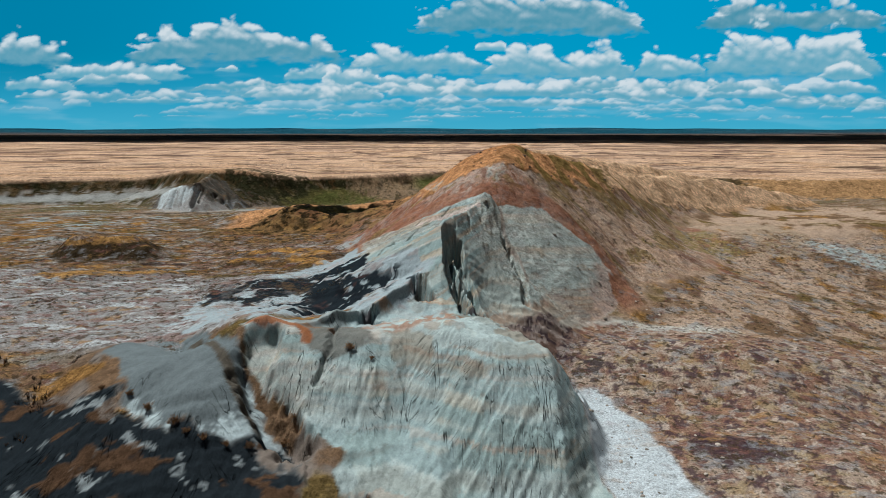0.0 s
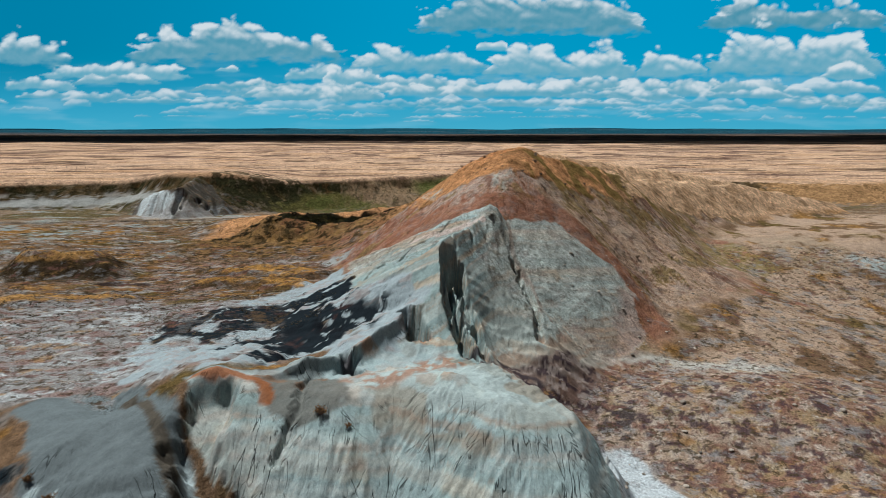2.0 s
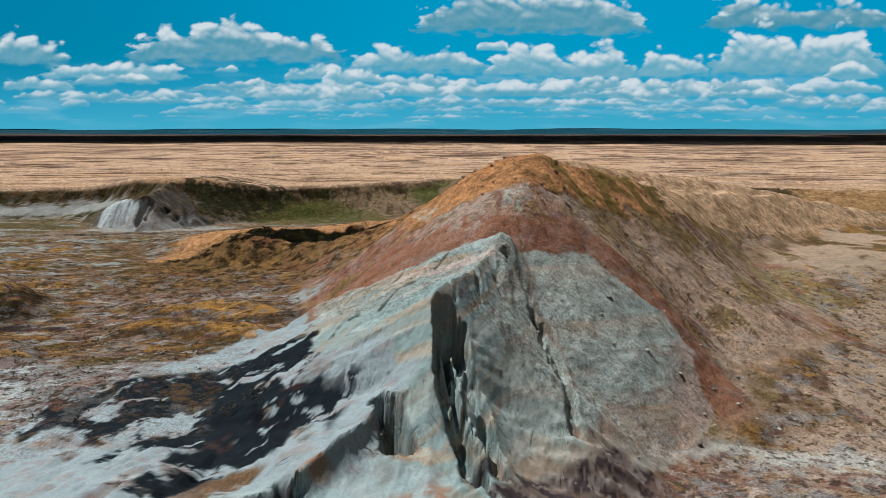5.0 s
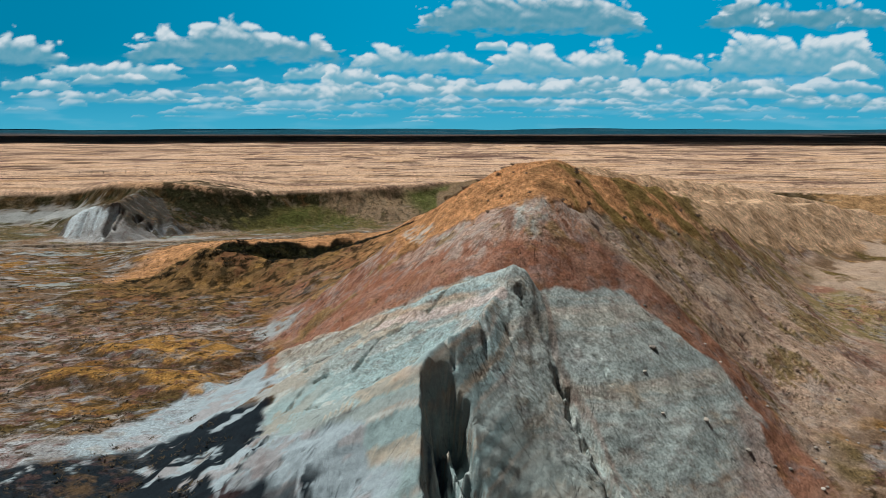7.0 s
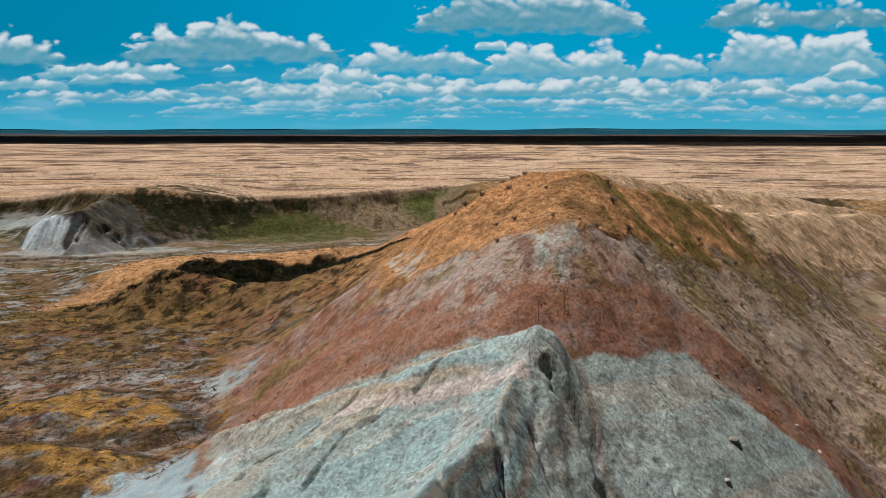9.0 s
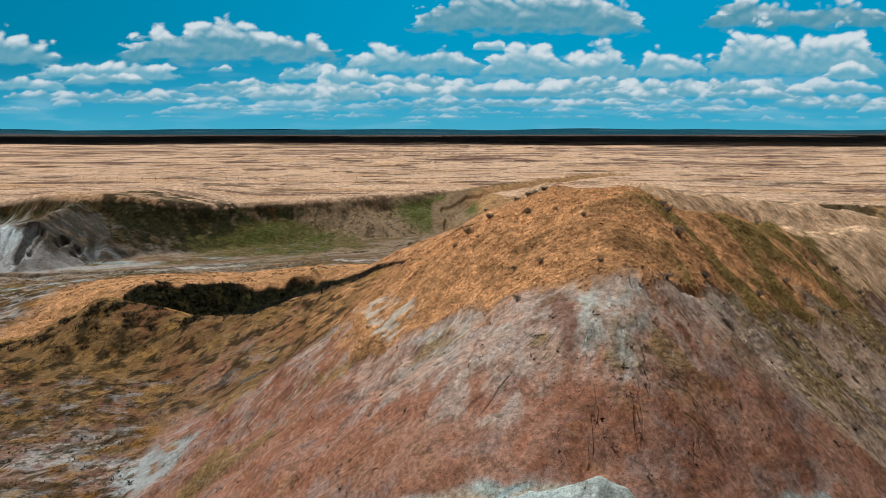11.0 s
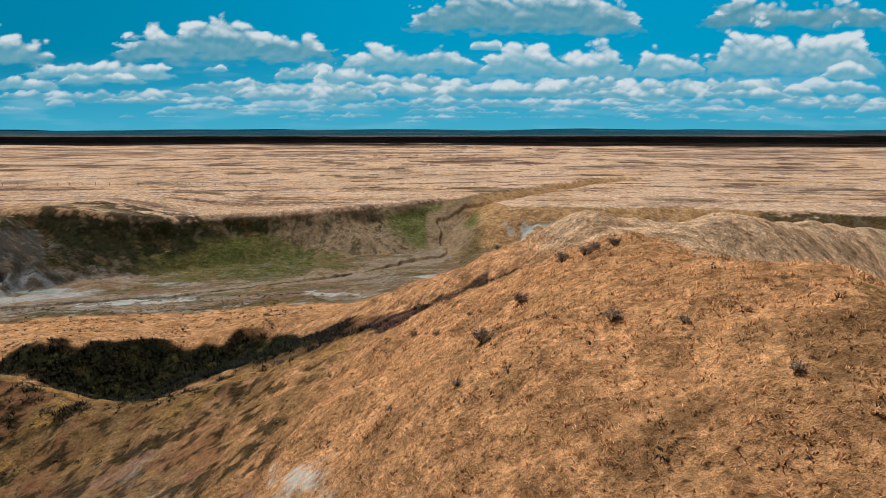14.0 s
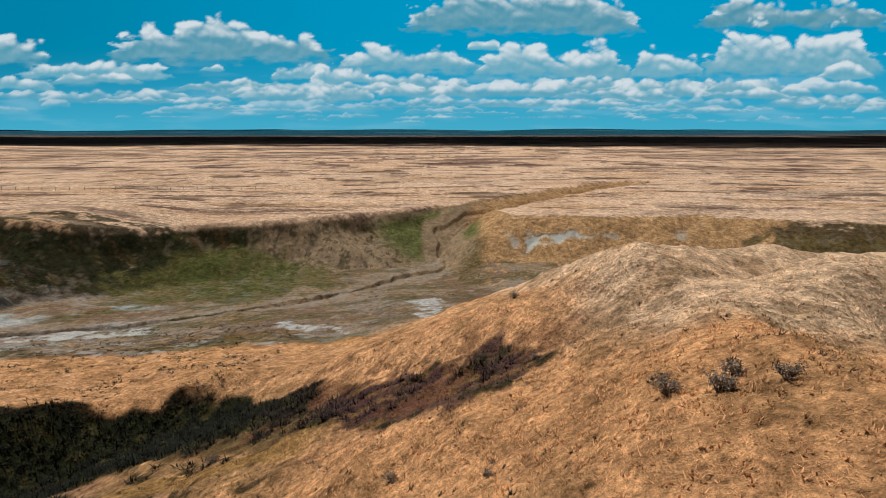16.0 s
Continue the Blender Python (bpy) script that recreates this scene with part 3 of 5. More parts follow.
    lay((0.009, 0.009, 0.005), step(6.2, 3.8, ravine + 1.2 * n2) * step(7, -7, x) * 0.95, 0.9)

    # the hill: grass above, bare reddish soil below
    hill = ease(-0.6, 2.4, fields["hill"] + 0.9 * n2)
    east = step(10, 22, x)
    lay((0.37, 0.255, 0.195), hill * step(170, 155, y), 0.1)
    lay((0.23, 0.095, 0.055), hill * step(13, 21, np.abs(x - 13) + 3 * n1) * step(10, 4, x) * step(158, 148, y) * 0.8, 0.1)
    lay(RED, hill * step(-0.25, 0.35, 0.6 * streak + 0.7 * n1 + 0.3 * n2) * step(165, 150, y) * (0.7 - 0.5 * east), 0.1)
    lay((0.37, 0.315, 0.265), hill * step(0.15, 0.6, 0.6 * streak + 0.9 * fbm(x / 11 + 9, y / 11, 3)) * step(131, 124, y) * (0.75 - 0.2 * east), 0.1)
    lay((0.40, 0.29, 0.19), hill * east * (1 - step(150, 165, y)) * 0.5, 0.4)
    lay((0.15, 0.075, 0.055), hill * east * step(0.2, 0.6, 0.55 * streak + 0.9 * fbm(x / 9 + 30, y / 9, 3)) * step(165, 150, y) * 0.8, 0.1)
    lay((0.22, 0.155, 0.06), hill * east * step(0.05, 0.4, 0.4 * streak + 0.9 * fbm(x / 8 + 70, y / 8, 4) + 0.25 * step(115, 135, y)) * 0.8, 0.7)
    lay((0.36, 0.29, 0.245), hill * (1 - east) * step(0.2, 0.6, 0.8 * streak + 0.5 * n2) * step(160, 150, y) * 0.6, 0.1)
    lay((0.15, 0.062, 0.038), hill * (1 - east) * step(0.25, 0.6, n3 + 0.4 * n2) * step(160, 150, y) * 0.6, 0.3)
    top = step(-1.0, 1.6, z - curve(y, [95, 108, 111, 114.5, 118, 126, 136, 145, 160, 400], [17, 16, 15, 12.5, 9.9, 7.5, 3.0, 1.0, -3, -3]) * (1 - east) - curve(y, [95, 109, 115, 121, 135, 148, 170, 400], [16.5, 14.8, 13.3, 10.8, 7.5, 4, -2, -2]) * east + 1.7 * n2 + 0.8 * n3)
    lay(GOLD, hill * top, 1.0)
    lay((0.64, 0.43, 0.265), hill * top * (0.1 + 0.9 * step(6, 14, x + 2 * n1)) * step(138, 150, y + 5 * n1 + 0.5 * np.clip(x - 8, 0, 20)), 1.0)
    lay((0.24, 0.135, 0.06), hill * top * step(0.15, 0.5, n2 + 0.3 * n3) * 0.5, 1.0)
    lay((0.195, 0.14, 0.045), hill * top * step(11.5, 16, x + 2 * n1) * step(146, 134, y) * step(-0.3, 0.3, n2) * 0.85, 1.0)
    lay((0.14, 0.055, 0.032), hill * (1 - top) * step(0.35, 0.6, n3 + 0.2 * streak) * 0.45)
    lay((0.105, 0.046, 0.032), hill * (1 - top) * (1 - east) * step(0.22, 0.45, fbm(x / 5 + 17, y / 7 + 3, 5, 0.6)) * step(160, 150, y) * 0.6, 0.3)
    lay((0.24, 0.165, 0.062), hill * (1 - top) * (1 - east) * step(0.25, 0.5, fbm(x / 6 + 57, y / 6 + 13, 4, 0.6) + 0.15 * step(118, 135, y)) * step(160, 150, y) * 0.6, 0.8)

    # the ravine again over the hill's colours, shade included in the black
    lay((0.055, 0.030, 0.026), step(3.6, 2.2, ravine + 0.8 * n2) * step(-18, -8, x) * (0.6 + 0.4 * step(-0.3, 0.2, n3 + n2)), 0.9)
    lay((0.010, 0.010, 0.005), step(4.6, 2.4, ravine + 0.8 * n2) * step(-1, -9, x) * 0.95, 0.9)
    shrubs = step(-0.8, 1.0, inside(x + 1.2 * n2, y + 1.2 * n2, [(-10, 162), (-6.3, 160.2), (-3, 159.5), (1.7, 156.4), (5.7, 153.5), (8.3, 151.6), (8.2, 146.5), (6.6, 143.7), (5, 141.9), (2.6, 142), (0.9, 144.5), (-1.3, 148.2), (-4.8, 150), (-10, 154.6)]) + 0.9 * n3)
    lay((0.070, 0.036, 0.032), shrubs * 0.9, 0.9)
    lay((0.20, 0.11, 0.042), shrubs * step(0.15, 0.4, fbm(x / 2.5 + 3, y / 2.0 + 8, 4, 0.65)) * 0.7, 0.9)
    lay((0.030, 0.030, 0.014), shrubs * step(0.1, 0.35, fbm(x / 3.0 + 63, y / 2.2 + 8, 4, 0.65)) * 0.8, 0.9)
    # scrub colour taken almost to black for the shade on this wall
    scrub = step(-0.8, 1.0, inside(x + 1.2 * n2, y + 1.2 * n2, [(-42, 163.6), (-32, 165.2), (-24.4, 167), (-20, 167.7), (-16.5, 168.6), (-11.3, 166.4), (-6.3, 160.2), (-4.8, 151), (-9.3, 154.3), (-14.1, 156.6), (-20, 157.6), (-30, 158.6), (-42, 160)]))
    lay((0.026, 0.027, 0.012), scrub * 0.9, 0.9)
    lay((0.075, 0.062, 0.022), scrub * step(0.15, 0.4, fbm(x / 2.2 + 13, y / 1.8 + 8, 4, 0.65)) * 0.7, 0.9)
    lay((0.19, 0.085, 0.045), hill * step(9, 5, ravine + 2 * n2) * step(-10, -4, x) * step(0, 0.5, n2 + 0.4 * n3) * 0.6, 0.7)
    slope = step(-2, -9, x + 2 * n2) * step(124, 134, y + 2 * n1) * step(160, 154, y + 2 * n2) * step(-60, -48, x)
    lay((0.19, 0.115, 0.05), slope * step(-0.7, 0.0, n2 + 0.4 * streak) * 0.7, 0.7)
    lay((0.16, 0.066, 0.036), slope * step(0.2, 0.55, fbm(x / 6 + 12, y / 6, 4)) * 0.5, 0.3)
    lay((0.040, 0.030, 0.015), slope * step(0.15, 0.4, fbm(x / 2.4 + 22, y / 2.0, 4, 0.65)) * 0.85, 0.9)
    lay((0.34, 0.19, 0.065), slope * step(1.3, 0.4, np.abs(y - np.interp(x, [-40, -28, -18, -9], [155.4, 154.6, 152.4, 150.2]) - 0.5) + 0.6 * n2) * 0.8, 1.0)
    # the hummock: shade painted dark on its front, sunlit dry grass on its top
    lump = step(1.15, 0.85, np.hypot((x + 67) / 11.5, (y - 120) / 6.5) + 0.25 * n2)
    lay((0.045, 0.032, 0.018), lump, 0.8)
    lay((0.33, 0.185, 0.065), lump * step(-0.9, 0.1, z + 0.7 * n2 + 0.08 * (y - 121)), 1.0)
    lay((0.035, 0.024, 0.026), step(1.1, 0.7, np.hypot((x + 53) / 5, (y - 113) / 1.6) + 0.4 * n2) * 0.9, 0.6)
    # the grey clay, in beds that dip a little
    clay = step(-0.5, 0.5, inside(x + 1.2 * n2 + 0.4 * n3, y + 1.2 * n2, CLAY)) * np.maximum(step(-1.5, 0.2, fields["ridge"] + 0.8), step(8, 11, x))
    near = inside(x + 1.6 * n2, y + 1.6 * n2, CLAY)
    lay((0.25, 0.112, 0.068), hill * step(-5.5, -3.0, near + 2.2 * n2) * step(100, 103, y + 0.4 * np.abs(x - 8)) * 0.9)
    lay(PINK, hill * step(-0.2, 0.3, n3 + n2) * step(-6.5, -3.0, near) * step(100, 103, y) * 0.2)
    bed = z - 0.43 * np.minimum(x - 7, 0) + 0.12 * np.maximum(x - 7, 0) + 0.3 * n1
    bed = np.where(y < 76, z + 0.06 * x + 0.3 * n1, bed)
    def beds(w, lift=0.0):
        lay(GREY, w)
        lay((0.43, 0.49, 0.46), w * step(0.0, 0.3, perlin(bed * 0.55 + lift, x / 60)) * 0.8)
        lay((0.28, 0.31, 0.285), w * step(0.1, 0.35, perlin(bed * 0.8 + 20 + lift, x / 50)) * 0.75)
        lay(BUFF, w * step(0.15, 0.35, perlin(bed * 0.75 + 41 + lift, x / 40 + 0.2 * n2)) * (0.4 if lift else 0.7))
        lay((0.42, 0.29, 0.21), w * step(0.25, 0.45, perlin(bed * 1.7 + 11 + lift, x / 30 + 0.2 * n2)) * 0.45)
        lay((0.33, 0.24, 0.16), w * step(0.1, 0.3, perlin(bed * 2.6 + 60 + lift, x / 24 + 0.2 * n2)) * step(6, 1, z) * step(3, 0, x) * (0 if lift else 0.5))
        lay((0.19, 0.21, 0.195), w * step(0.32, 0.45, perlin(bed * 3.1 + 7, x / 20)) * 0.45)
        lay((0.47, 0.52, 0.49), w * step(0.35, 0.5, perlin(bed * 2.3 + 77, x / 20)) * 0.5)
    beds(clay)
    # the ridge's carved rills, faintly shaded by colour
    lay((0.24, 0.255, 0.235), clay * step(0.6, 1.1, streak) * 0.2)
    lay(CHALK, clay * step(3, 0, trail(x, y, [(7.6, 102), (2, 94), (0.4, 88)])) * step(6, 0, x - 0.5 * (y - 92)) * 0.25)
    # east face made paler in colour, in place of more light on it
    lay((0.37, 0.39, 0.35), clay * step(3, 8, x) * 0.6)
    lay((0.31, 0.215, 0.15), clay * step(-1.0, -4, z + n2 + 0.7 * streak) * step(2, 6, x) * (0.45 + 0.35 * step(-0.1, 0.2, perlin(bed * 1.9 + 30, x / 20))))
    lay((0.39, 0.285, 0.235), clay * step(20, 29, x + 2 * n2 + 1.5 * streak + (95 - y) * 0.3) * 0.75)
    lay((0.27, 0.15, 0.105), 0.6 * step(0.35, 0.1, trail(x + 0.3 * n2, y, [(9.4, 101), (10.0, 96.6), (11.7, 93.3), (13.3, 90.0), (15, 86)])) * 0.7)
    lay((0.52, 0.42, 0.37), clay * step(0.8, 0.3, trail(x, y + 0.3 * n2, [(-4.5, 101.6), (1, 99.6), (5.6, 98.1)])) * 0.8)
    shell = step(-0.4, 0.5, inside(x + 0.8 * n2, y + 0.8 * n2, DOME_CLAY))
    beds(shell, 3.3)
    # shade of the dome's rills, laid as darker clay where they are carved
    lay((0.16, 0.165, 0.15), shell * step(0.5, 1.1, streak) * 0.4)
    lay((0.32, 0.405, 0.415), shell * step(-0.6, 0.2, n2 + 0.5 * n1) * 0.4)
    lay((0.22, 0.175, 0.12), shell * step(0.2, 0.5, fbm(x / 7, y / 7 + 60, 3)) * step(-3, -1, z) * 0.6)
    lump = step(-0.5, 0.5, inside(x + 0.8 * n2, y + 0.8 * n2, [(-17, 64.2), (-16.3, 68.5), (-12.6, 70), (-9, 67), (-8.2, 62), (-11.5, 60.3), (-15, 62)]))
    lay((0.135, 0.135, 0.12), lump * 0.9)
    lay((0.20, 0.12, 0.075), lump * step(0.0, 0.5, n2 + 0.4 * n3) * step(63, 67, y) * 0.8)
    lay((0.31, 0.38, 0.385), shell * step(0.6, 0.0, np.abs(y - 72.6 - 0.35 * (x + 5)) - 2.4 + n3) * step(2, -1, x) * 0.55)
    lay(RUST, step(0.9, 0.3, trail(x + 0.4 * n2, y + 0.4 * n2, [(-21.4, 64.6), (-18.5, 65.2), (-15.8, 64.6), (-15, 62.6)])) * 0.9)
    lay((0.30, 0.15, 0.085), step(-1.6, 1.0, inside(x + n2, y + 0.8 * n2, [(-9, 67), (-6.4, 69), (-3, 71.2), (0.5, 73.2), (2.4, 70.6), (-3, 66.8), (-6.5, 64.6)])) * step(-0.6, 0.2, n2 + n3) * 0.75)
    lay((0.30, 0.155, 0.085), step(1.6, 0.3, trail(x + 0.4 * n2, y + 0.4 * n2, [(-8, 73.5), (-6, 75.6), (-4, 76.6), (-2, 76)])) * step(-0.3, 0.3, n3) * 0.8)
    # the slot's inner shade, painted along its carved line
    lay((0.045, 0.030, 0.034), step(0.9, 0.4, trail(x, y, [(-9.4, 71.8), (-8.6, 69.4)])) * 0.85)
    lay((0.26, 0.19, 0.14), shell * step(0.1, 0.35, perlin(bed * 1.6 + 5, x / 18 + 0.3 * n2)) * step(56, 60, y) * step(-12, -6, x) * 0.55)
    mound = step(-0.6, 0.6, inside(x + n2, y + n2, MOUND_CLAY))
    lay((0.135, 0.16, 0.165), mound)
    lay((0.42, 0.50, 0.51), mound * step(0.0, 0.5, -(z + 3.4) * 0.4 + 0.25 * n2 + 0.3 * streak))
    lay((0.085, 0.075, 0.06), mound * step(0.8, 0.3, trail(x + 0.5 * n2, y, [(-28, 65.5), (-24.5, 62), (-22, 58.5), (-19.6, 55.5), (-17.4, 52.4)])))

    knoll = np.max([inside(x + 1.5 * n2, y + 1.0 * n2, ring) for ring in KNOLLS], axis=0)
    lay((0.085, 0.052, 0.024), step(-2.0, -0.6, knoll + n2) * 0.85, 0.8)
    # the pale pan, the coal streaks and the wash
    pan = step(-1, 1, inside(x + 2.5 * n2, y + 2.5 * n2, PAN))
    gravel = step(-14, -22, x + 3 * n1) * step(64, 70, y + 2 * n1) * step(99, 92, y + 4 * n1 + 0.25 * (x + 30)) * (1 - mound)
    lay((0.24, 0.24, 0.235), gravel * 0.9)
    lay((0.20, 0.135, 0.12), gravel * step(0.1, 0.45, fbm(x / 5 + 90, y / 2.2, 5, 0.6)) * 0.75)
    lay((0.40, 0.43, 0.43), gravel * step(0.15, 0.45, fbm(x / 9 + 33, y / 2.5, 5, 0.6)) * 0.8)
    lay((0.085, 0.05, 0.03), gravel * step(0.42, 0.55, fbm(x / 1.8 + 7, y / 1.0, 4, 0.6)) * 0.8, 0.8)
    lay((0.30, 0.355, 0.37), pan * step(-0.5, 0.1, n1 + 0.7 * n2 + 0.25))
    lay((0.29, 0.25, 0.235), pan * step(0.1, 0.5, fbm(x / 4, y / 2 + 50, 4, 0.6)) * 0.6)
    coal = step(-1.5, 1.0, inside(x + 2.0 * n2, y + 2.0 * n2, LIGNITE) + 1.5 * n2 + 0.6) * (1 - 0.9 * clay)
    lay(COAL, coal * step(-0.55, -0.3, fbm(x / 5 + 3 + 0.9 * n1, y / 2.6 - x / 7 + 0.7 * n2, 5, 0.62)) * 0.97)
    lay((0.40, 0.215, 0.06), step(-0.4, 1.2, knoll + 0.6 * n3) * 0.9, 1.0)
    lay((0.10, 0.045, 0.035), step(1.4, 0.5, trail(x + n2, y + n2, [(-20, 78), (-15, 82), (-9, 87), (-4, 86.5)])) * step(-0.1, 0.5, n3 + n2) * 0.3)
    near_coal = step(-1.2, 1.2, inside(x + 2 * n2, y + 2 * n2, LIGNITE_NEAR)) * (1 - mound * step(-6.4, -5.4, z))
    lay((0.22, 0.25, 0.255), near_coal)
    lay(COAL, near_coal * step(-0.45, -0.2, 0.5 * step(-4, -7, z) - 0.12 + fbm(x / 6 + 13, y / 2.2 + x / 9 + 0.5 * n2, 5, 0.62)) * 0.95)
    lay((0.11, 0.06, 0.03), near_coal * step(0.25, 0.45, fbm(x / 6, y / 3, 4)) * 0.7, 0.5)
    bad = step(-2, 2, inside(x + 2.5 * n2, y + 2.5 * n2, BADLAND))
    low_right = step(12, 18, x) * step(92, 86, y + 2 * n1) * (1 - clay) * (1 - shell)
    lay(BROWN, low_right * 0.9, 0.2)
    lay((0.33, 0.265, 0.205), low_right * step(-0.05, 0.45, n1 + 0.4 * n2) * 0.7, 0.2)
    lay((0.15, 0.072, 0.055), low_right * step(0.15, 0.5, fbm(x / 2.4, y / 1.8 + 40, 5, 0.65)) * 0.7)
    lay((0.42, 0.36, 0.30), low_right * step(0.25, 0.5, fbm(x / 2.0 + 15, y / 1.6, 5, 0.65)) * 0.7)
    lay((0.27, 0.21, 0.10), bad * step(0.2, 0.5, fbm(x / 3.5 + 70, y / 2.8, 5, 0.65)) * 0.45)
    lay((0.055, 0.034, 0.040), bad * step(0.22, 0.42, fbm(x / 2.6, y / 1.8 + 70, 5, 0.65)) * 0.85)
    blob = step(1.0, 0.7, np.hypot((x - 30) / 6.5, (y - 58.5) / 3.4) + 0.35 * n2)
    lay((0.045, 0.028, 0.034), blob * 0.9)
    lay((0.21, 0.22, 0.235), blob * step(0.15, 0.45, n2 + 0.4 * n3) * 0.6)
    foot = step(-0.8, 0.8, inside(x + 1.3 * n2, y + 1.3 * n2, [(3.6, 75), (8, 79.6), (15, 84), (21, 83), (17, 75.5), (10, 75.4)]))
    lay((0.12, 0.078, 0.068), foot * 0.75)
    lay((0.038, 0.026, 0.032), foot * step(0.0, 0.3, fbm(x / 2.2 + 61, y / 1.5, 5, 0.65)) * 0.85)
    lay((0.30, 0.25, 0.22), foot * step(0.2, 0.42, fbm(x / 1.7 + 27, y / 1.2, 5, 0.65)) * 0.7)
    dust = step(-1.5, 2.0, inside(x + 2 * n2, y + 1.5 * n2, [(22.5, 88.5), (28, 91.4), (36, 91.4), (48, 89.5), (40, 86.6), (30, 87.4)]))
    lay((0.40, 0.40, 0.36), dust * 0.85)
    wash = step(-0.8, 0.8, inside(x + 0.8 * n2, y + 0.8 * n2, WASH))
    lay((0.43, 0.475, 0.49), wash)
    coaly = step(2.2, 1.0, trail(x + n2, y + n2, [(3, 75.5), (8, 77.4), (12, 76), (14.6, 72.6), (17.4, 72.6), (20, 76)])) * step(-0.2, 0.2, fbm(x / 2.4, y / 1.4, 3))
    lay((0.045, 0.036, 0.04), coaly * 0.9)
    pale = inside(x + 2.2 * n2 + n3, y + 1.6 * n2, [(-0.5, 113.5), (2.1, 114), (6.2, 111.6), (9.5, 110.5), (10.8, 108.8), (9.4, 104.9), (5.8, 105.8), (2.1, 108), (-1.4, 110.6)])
    lay((0.41, 0.355, 0.30), step(-1.2, 1.2, pale) * step(-0.2, 0.6, 0.5 * streak + 1.2 * n3 + 0.5 * n2) * 0.6)
    for ring in ([(-5.4, 129.4), (-2.4, 126.4), (0.4, 120.6), (-0.1, 118.4), (-2.8, 121.6)], [(0.4, 115.2), (2.5, 115), (3.6, 113), (1.1, 112.2)]):
        lay((0.40, 0.385, 0.335), step(-0.8, 0.6, inside(x + 1.2 * n2 + 0.5 * n3, y + 1.2 * n2, ring)) * step(-0.5, 0.4, 0.5 * streak + n3) * 0.75)
    lay((0.36, 0.37, 0.33), step(-0.8, 0.8, inside(x + 1.6 * n2 + 0.7 * n3, y + 1.4 * n2 + 0.5 * n3, PATCH)) * (0.3 + 0.5 * step(-0.3, 0.5, 0.4 * streak + n3 + n2)))
    for colour, ring in (((0.33, 0.255, 0.18), [(66, 146), (80, 148), (86, 140), (82, 132), (68, 129)]), ((0.33, 0.40, 0.40), [(82, 138), (92, 137), (101, 133), (98, 128), (87, 130)]),
                         ((0.20, 0.155, 0.06), [(49, 137), (62, 143), (67, 131), (60, 126), (51, 125.6)]), ((0.29, 0.33, 0.325), [(-22.6, 122.6), (-20.4, 126.4), (-16.6, 124.4), (-17.2, 120.4), (-20, 119.8)])):
        lay(colour, step(-1, 1.5, inside(x + n2, y + n2, ring)) * step(-0.8, 0.1, n3 + 0.6 * streak) * 0.8)
    patchy = low * step(0.5, -0.5, np.maximum(np.maximum(fields["hill"], fields["ridge"]), np.maximum(fields["dome"], fields["mound"]))) * (1 - 0.6 * np.maximum(pan, wash)) * (1 - clay) * (1 - near_coal) * (1 - shell) * np.maximum(step(146, 136, y + 3 * n1), 0.45 * step(184, 192, y))
    return tint, grass, np.maximum(patchy, 0.45 * hill * (1 - top))


GDX = np.gradient(GZ, XS, axis=1)
GDY = np.gradient(GZ, YS, axis=0)
STEEP = np.hypot(GDX, GDY)
TINT, GRASS, PATCHY = np.zeros(GX.shape + (3,)), np.zeros(GX.shape), np.zeros(GX.shape)
for rows, cols, close in blocks():
    part_fields = {key: value[rows, cols] for key, value in FIELDS.items()}
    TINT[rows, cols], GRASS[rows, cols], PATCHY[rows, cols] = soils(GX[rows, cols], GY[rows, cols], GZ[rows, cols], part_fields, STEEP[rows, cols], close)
FALL = np.arctan2(np.gradient(EVEN, YS, axis=0), np.gradient(EVEN, XS, axis=1))
LIE = np.stack([np.clip(np.cos(2 * (FALL - k * np.pi / 4)), 0, 1) ** 2 for k in range(4)], -1) * (step(0.3, 0.6, EVEN_STEEP) * np.where(SHELL, 1.0, 0.45))[..., None]
OPEN = step(1, -4, FIELDS["rim"]) * step(200, 230, GY) * step(1700, 1000, GY)
NORMALS = np.stack([-GDX, -GDY, np.ones_like(GDX)], -1)
NORMALS /= np.linalg.norm(NORMALS, axis=-1, keepdims=True)


class Nodes:
    """A small way to write node trees."""

    def __init__(self, tree):
        self.tree = tree

    def add(self, kind, **values):
        node = self.tree.nodes.new(kind)
        for key, value in values.items():
            if key == "operation":
                node.operation = value
            elif key == "blend":
                node.data_type, node.blend_type = "RGBA", value
            elif key == "attribute":
                node.attribute_name = value
        return node

    def link(self, a, b):
        self.tree.links.new(a, b)

    def noise(self, coords, scale, detail=4.0, rough=0.55):
        node = self.tree.nodes.new("ShaderNodeTexNoise")
        node.inputs["Scale"].default_value, node.inputs["Detail"].default_value, node.inputs["Roughness"].default_value = scale, detail, rough
        self.link(coords, node.inputs["Vector"])
        return node.outputs["Fac"]

    def ramp(self, value, low, high, to_low, to_high):
        node = self.tree.nodes.new("ShaderNodeMapRange")
        for k, v in zip(("From Min", "From Max", "To Min", "To Max"), (low, high, to_low, to_high)):
            node.inputs[k].default_value = v
        self.link(value, node.inputs["Value"])
        return node.outputs["Result"]

    def math(self, kind, a, b):
        node = self.tree.nodes.new("ShaderNodeMath")
        node.operation = kind
        for k, v in enumerate((a, b)):
            if isinstance(v, (int, float)):
                node.inputs[k].default_value = v
            else:
                self.link(v, node.inputs[k])
        return node.outputs[0]

    def times(self, colour, value):
        node = self.tree.nodes.new("ShaderNodeVectorMath")
        node.operation = "SCALE"
        self.link(colour, node.inputs[0])
        self.link(value, node.inputs["Scale"])
        return node.outputs[0]


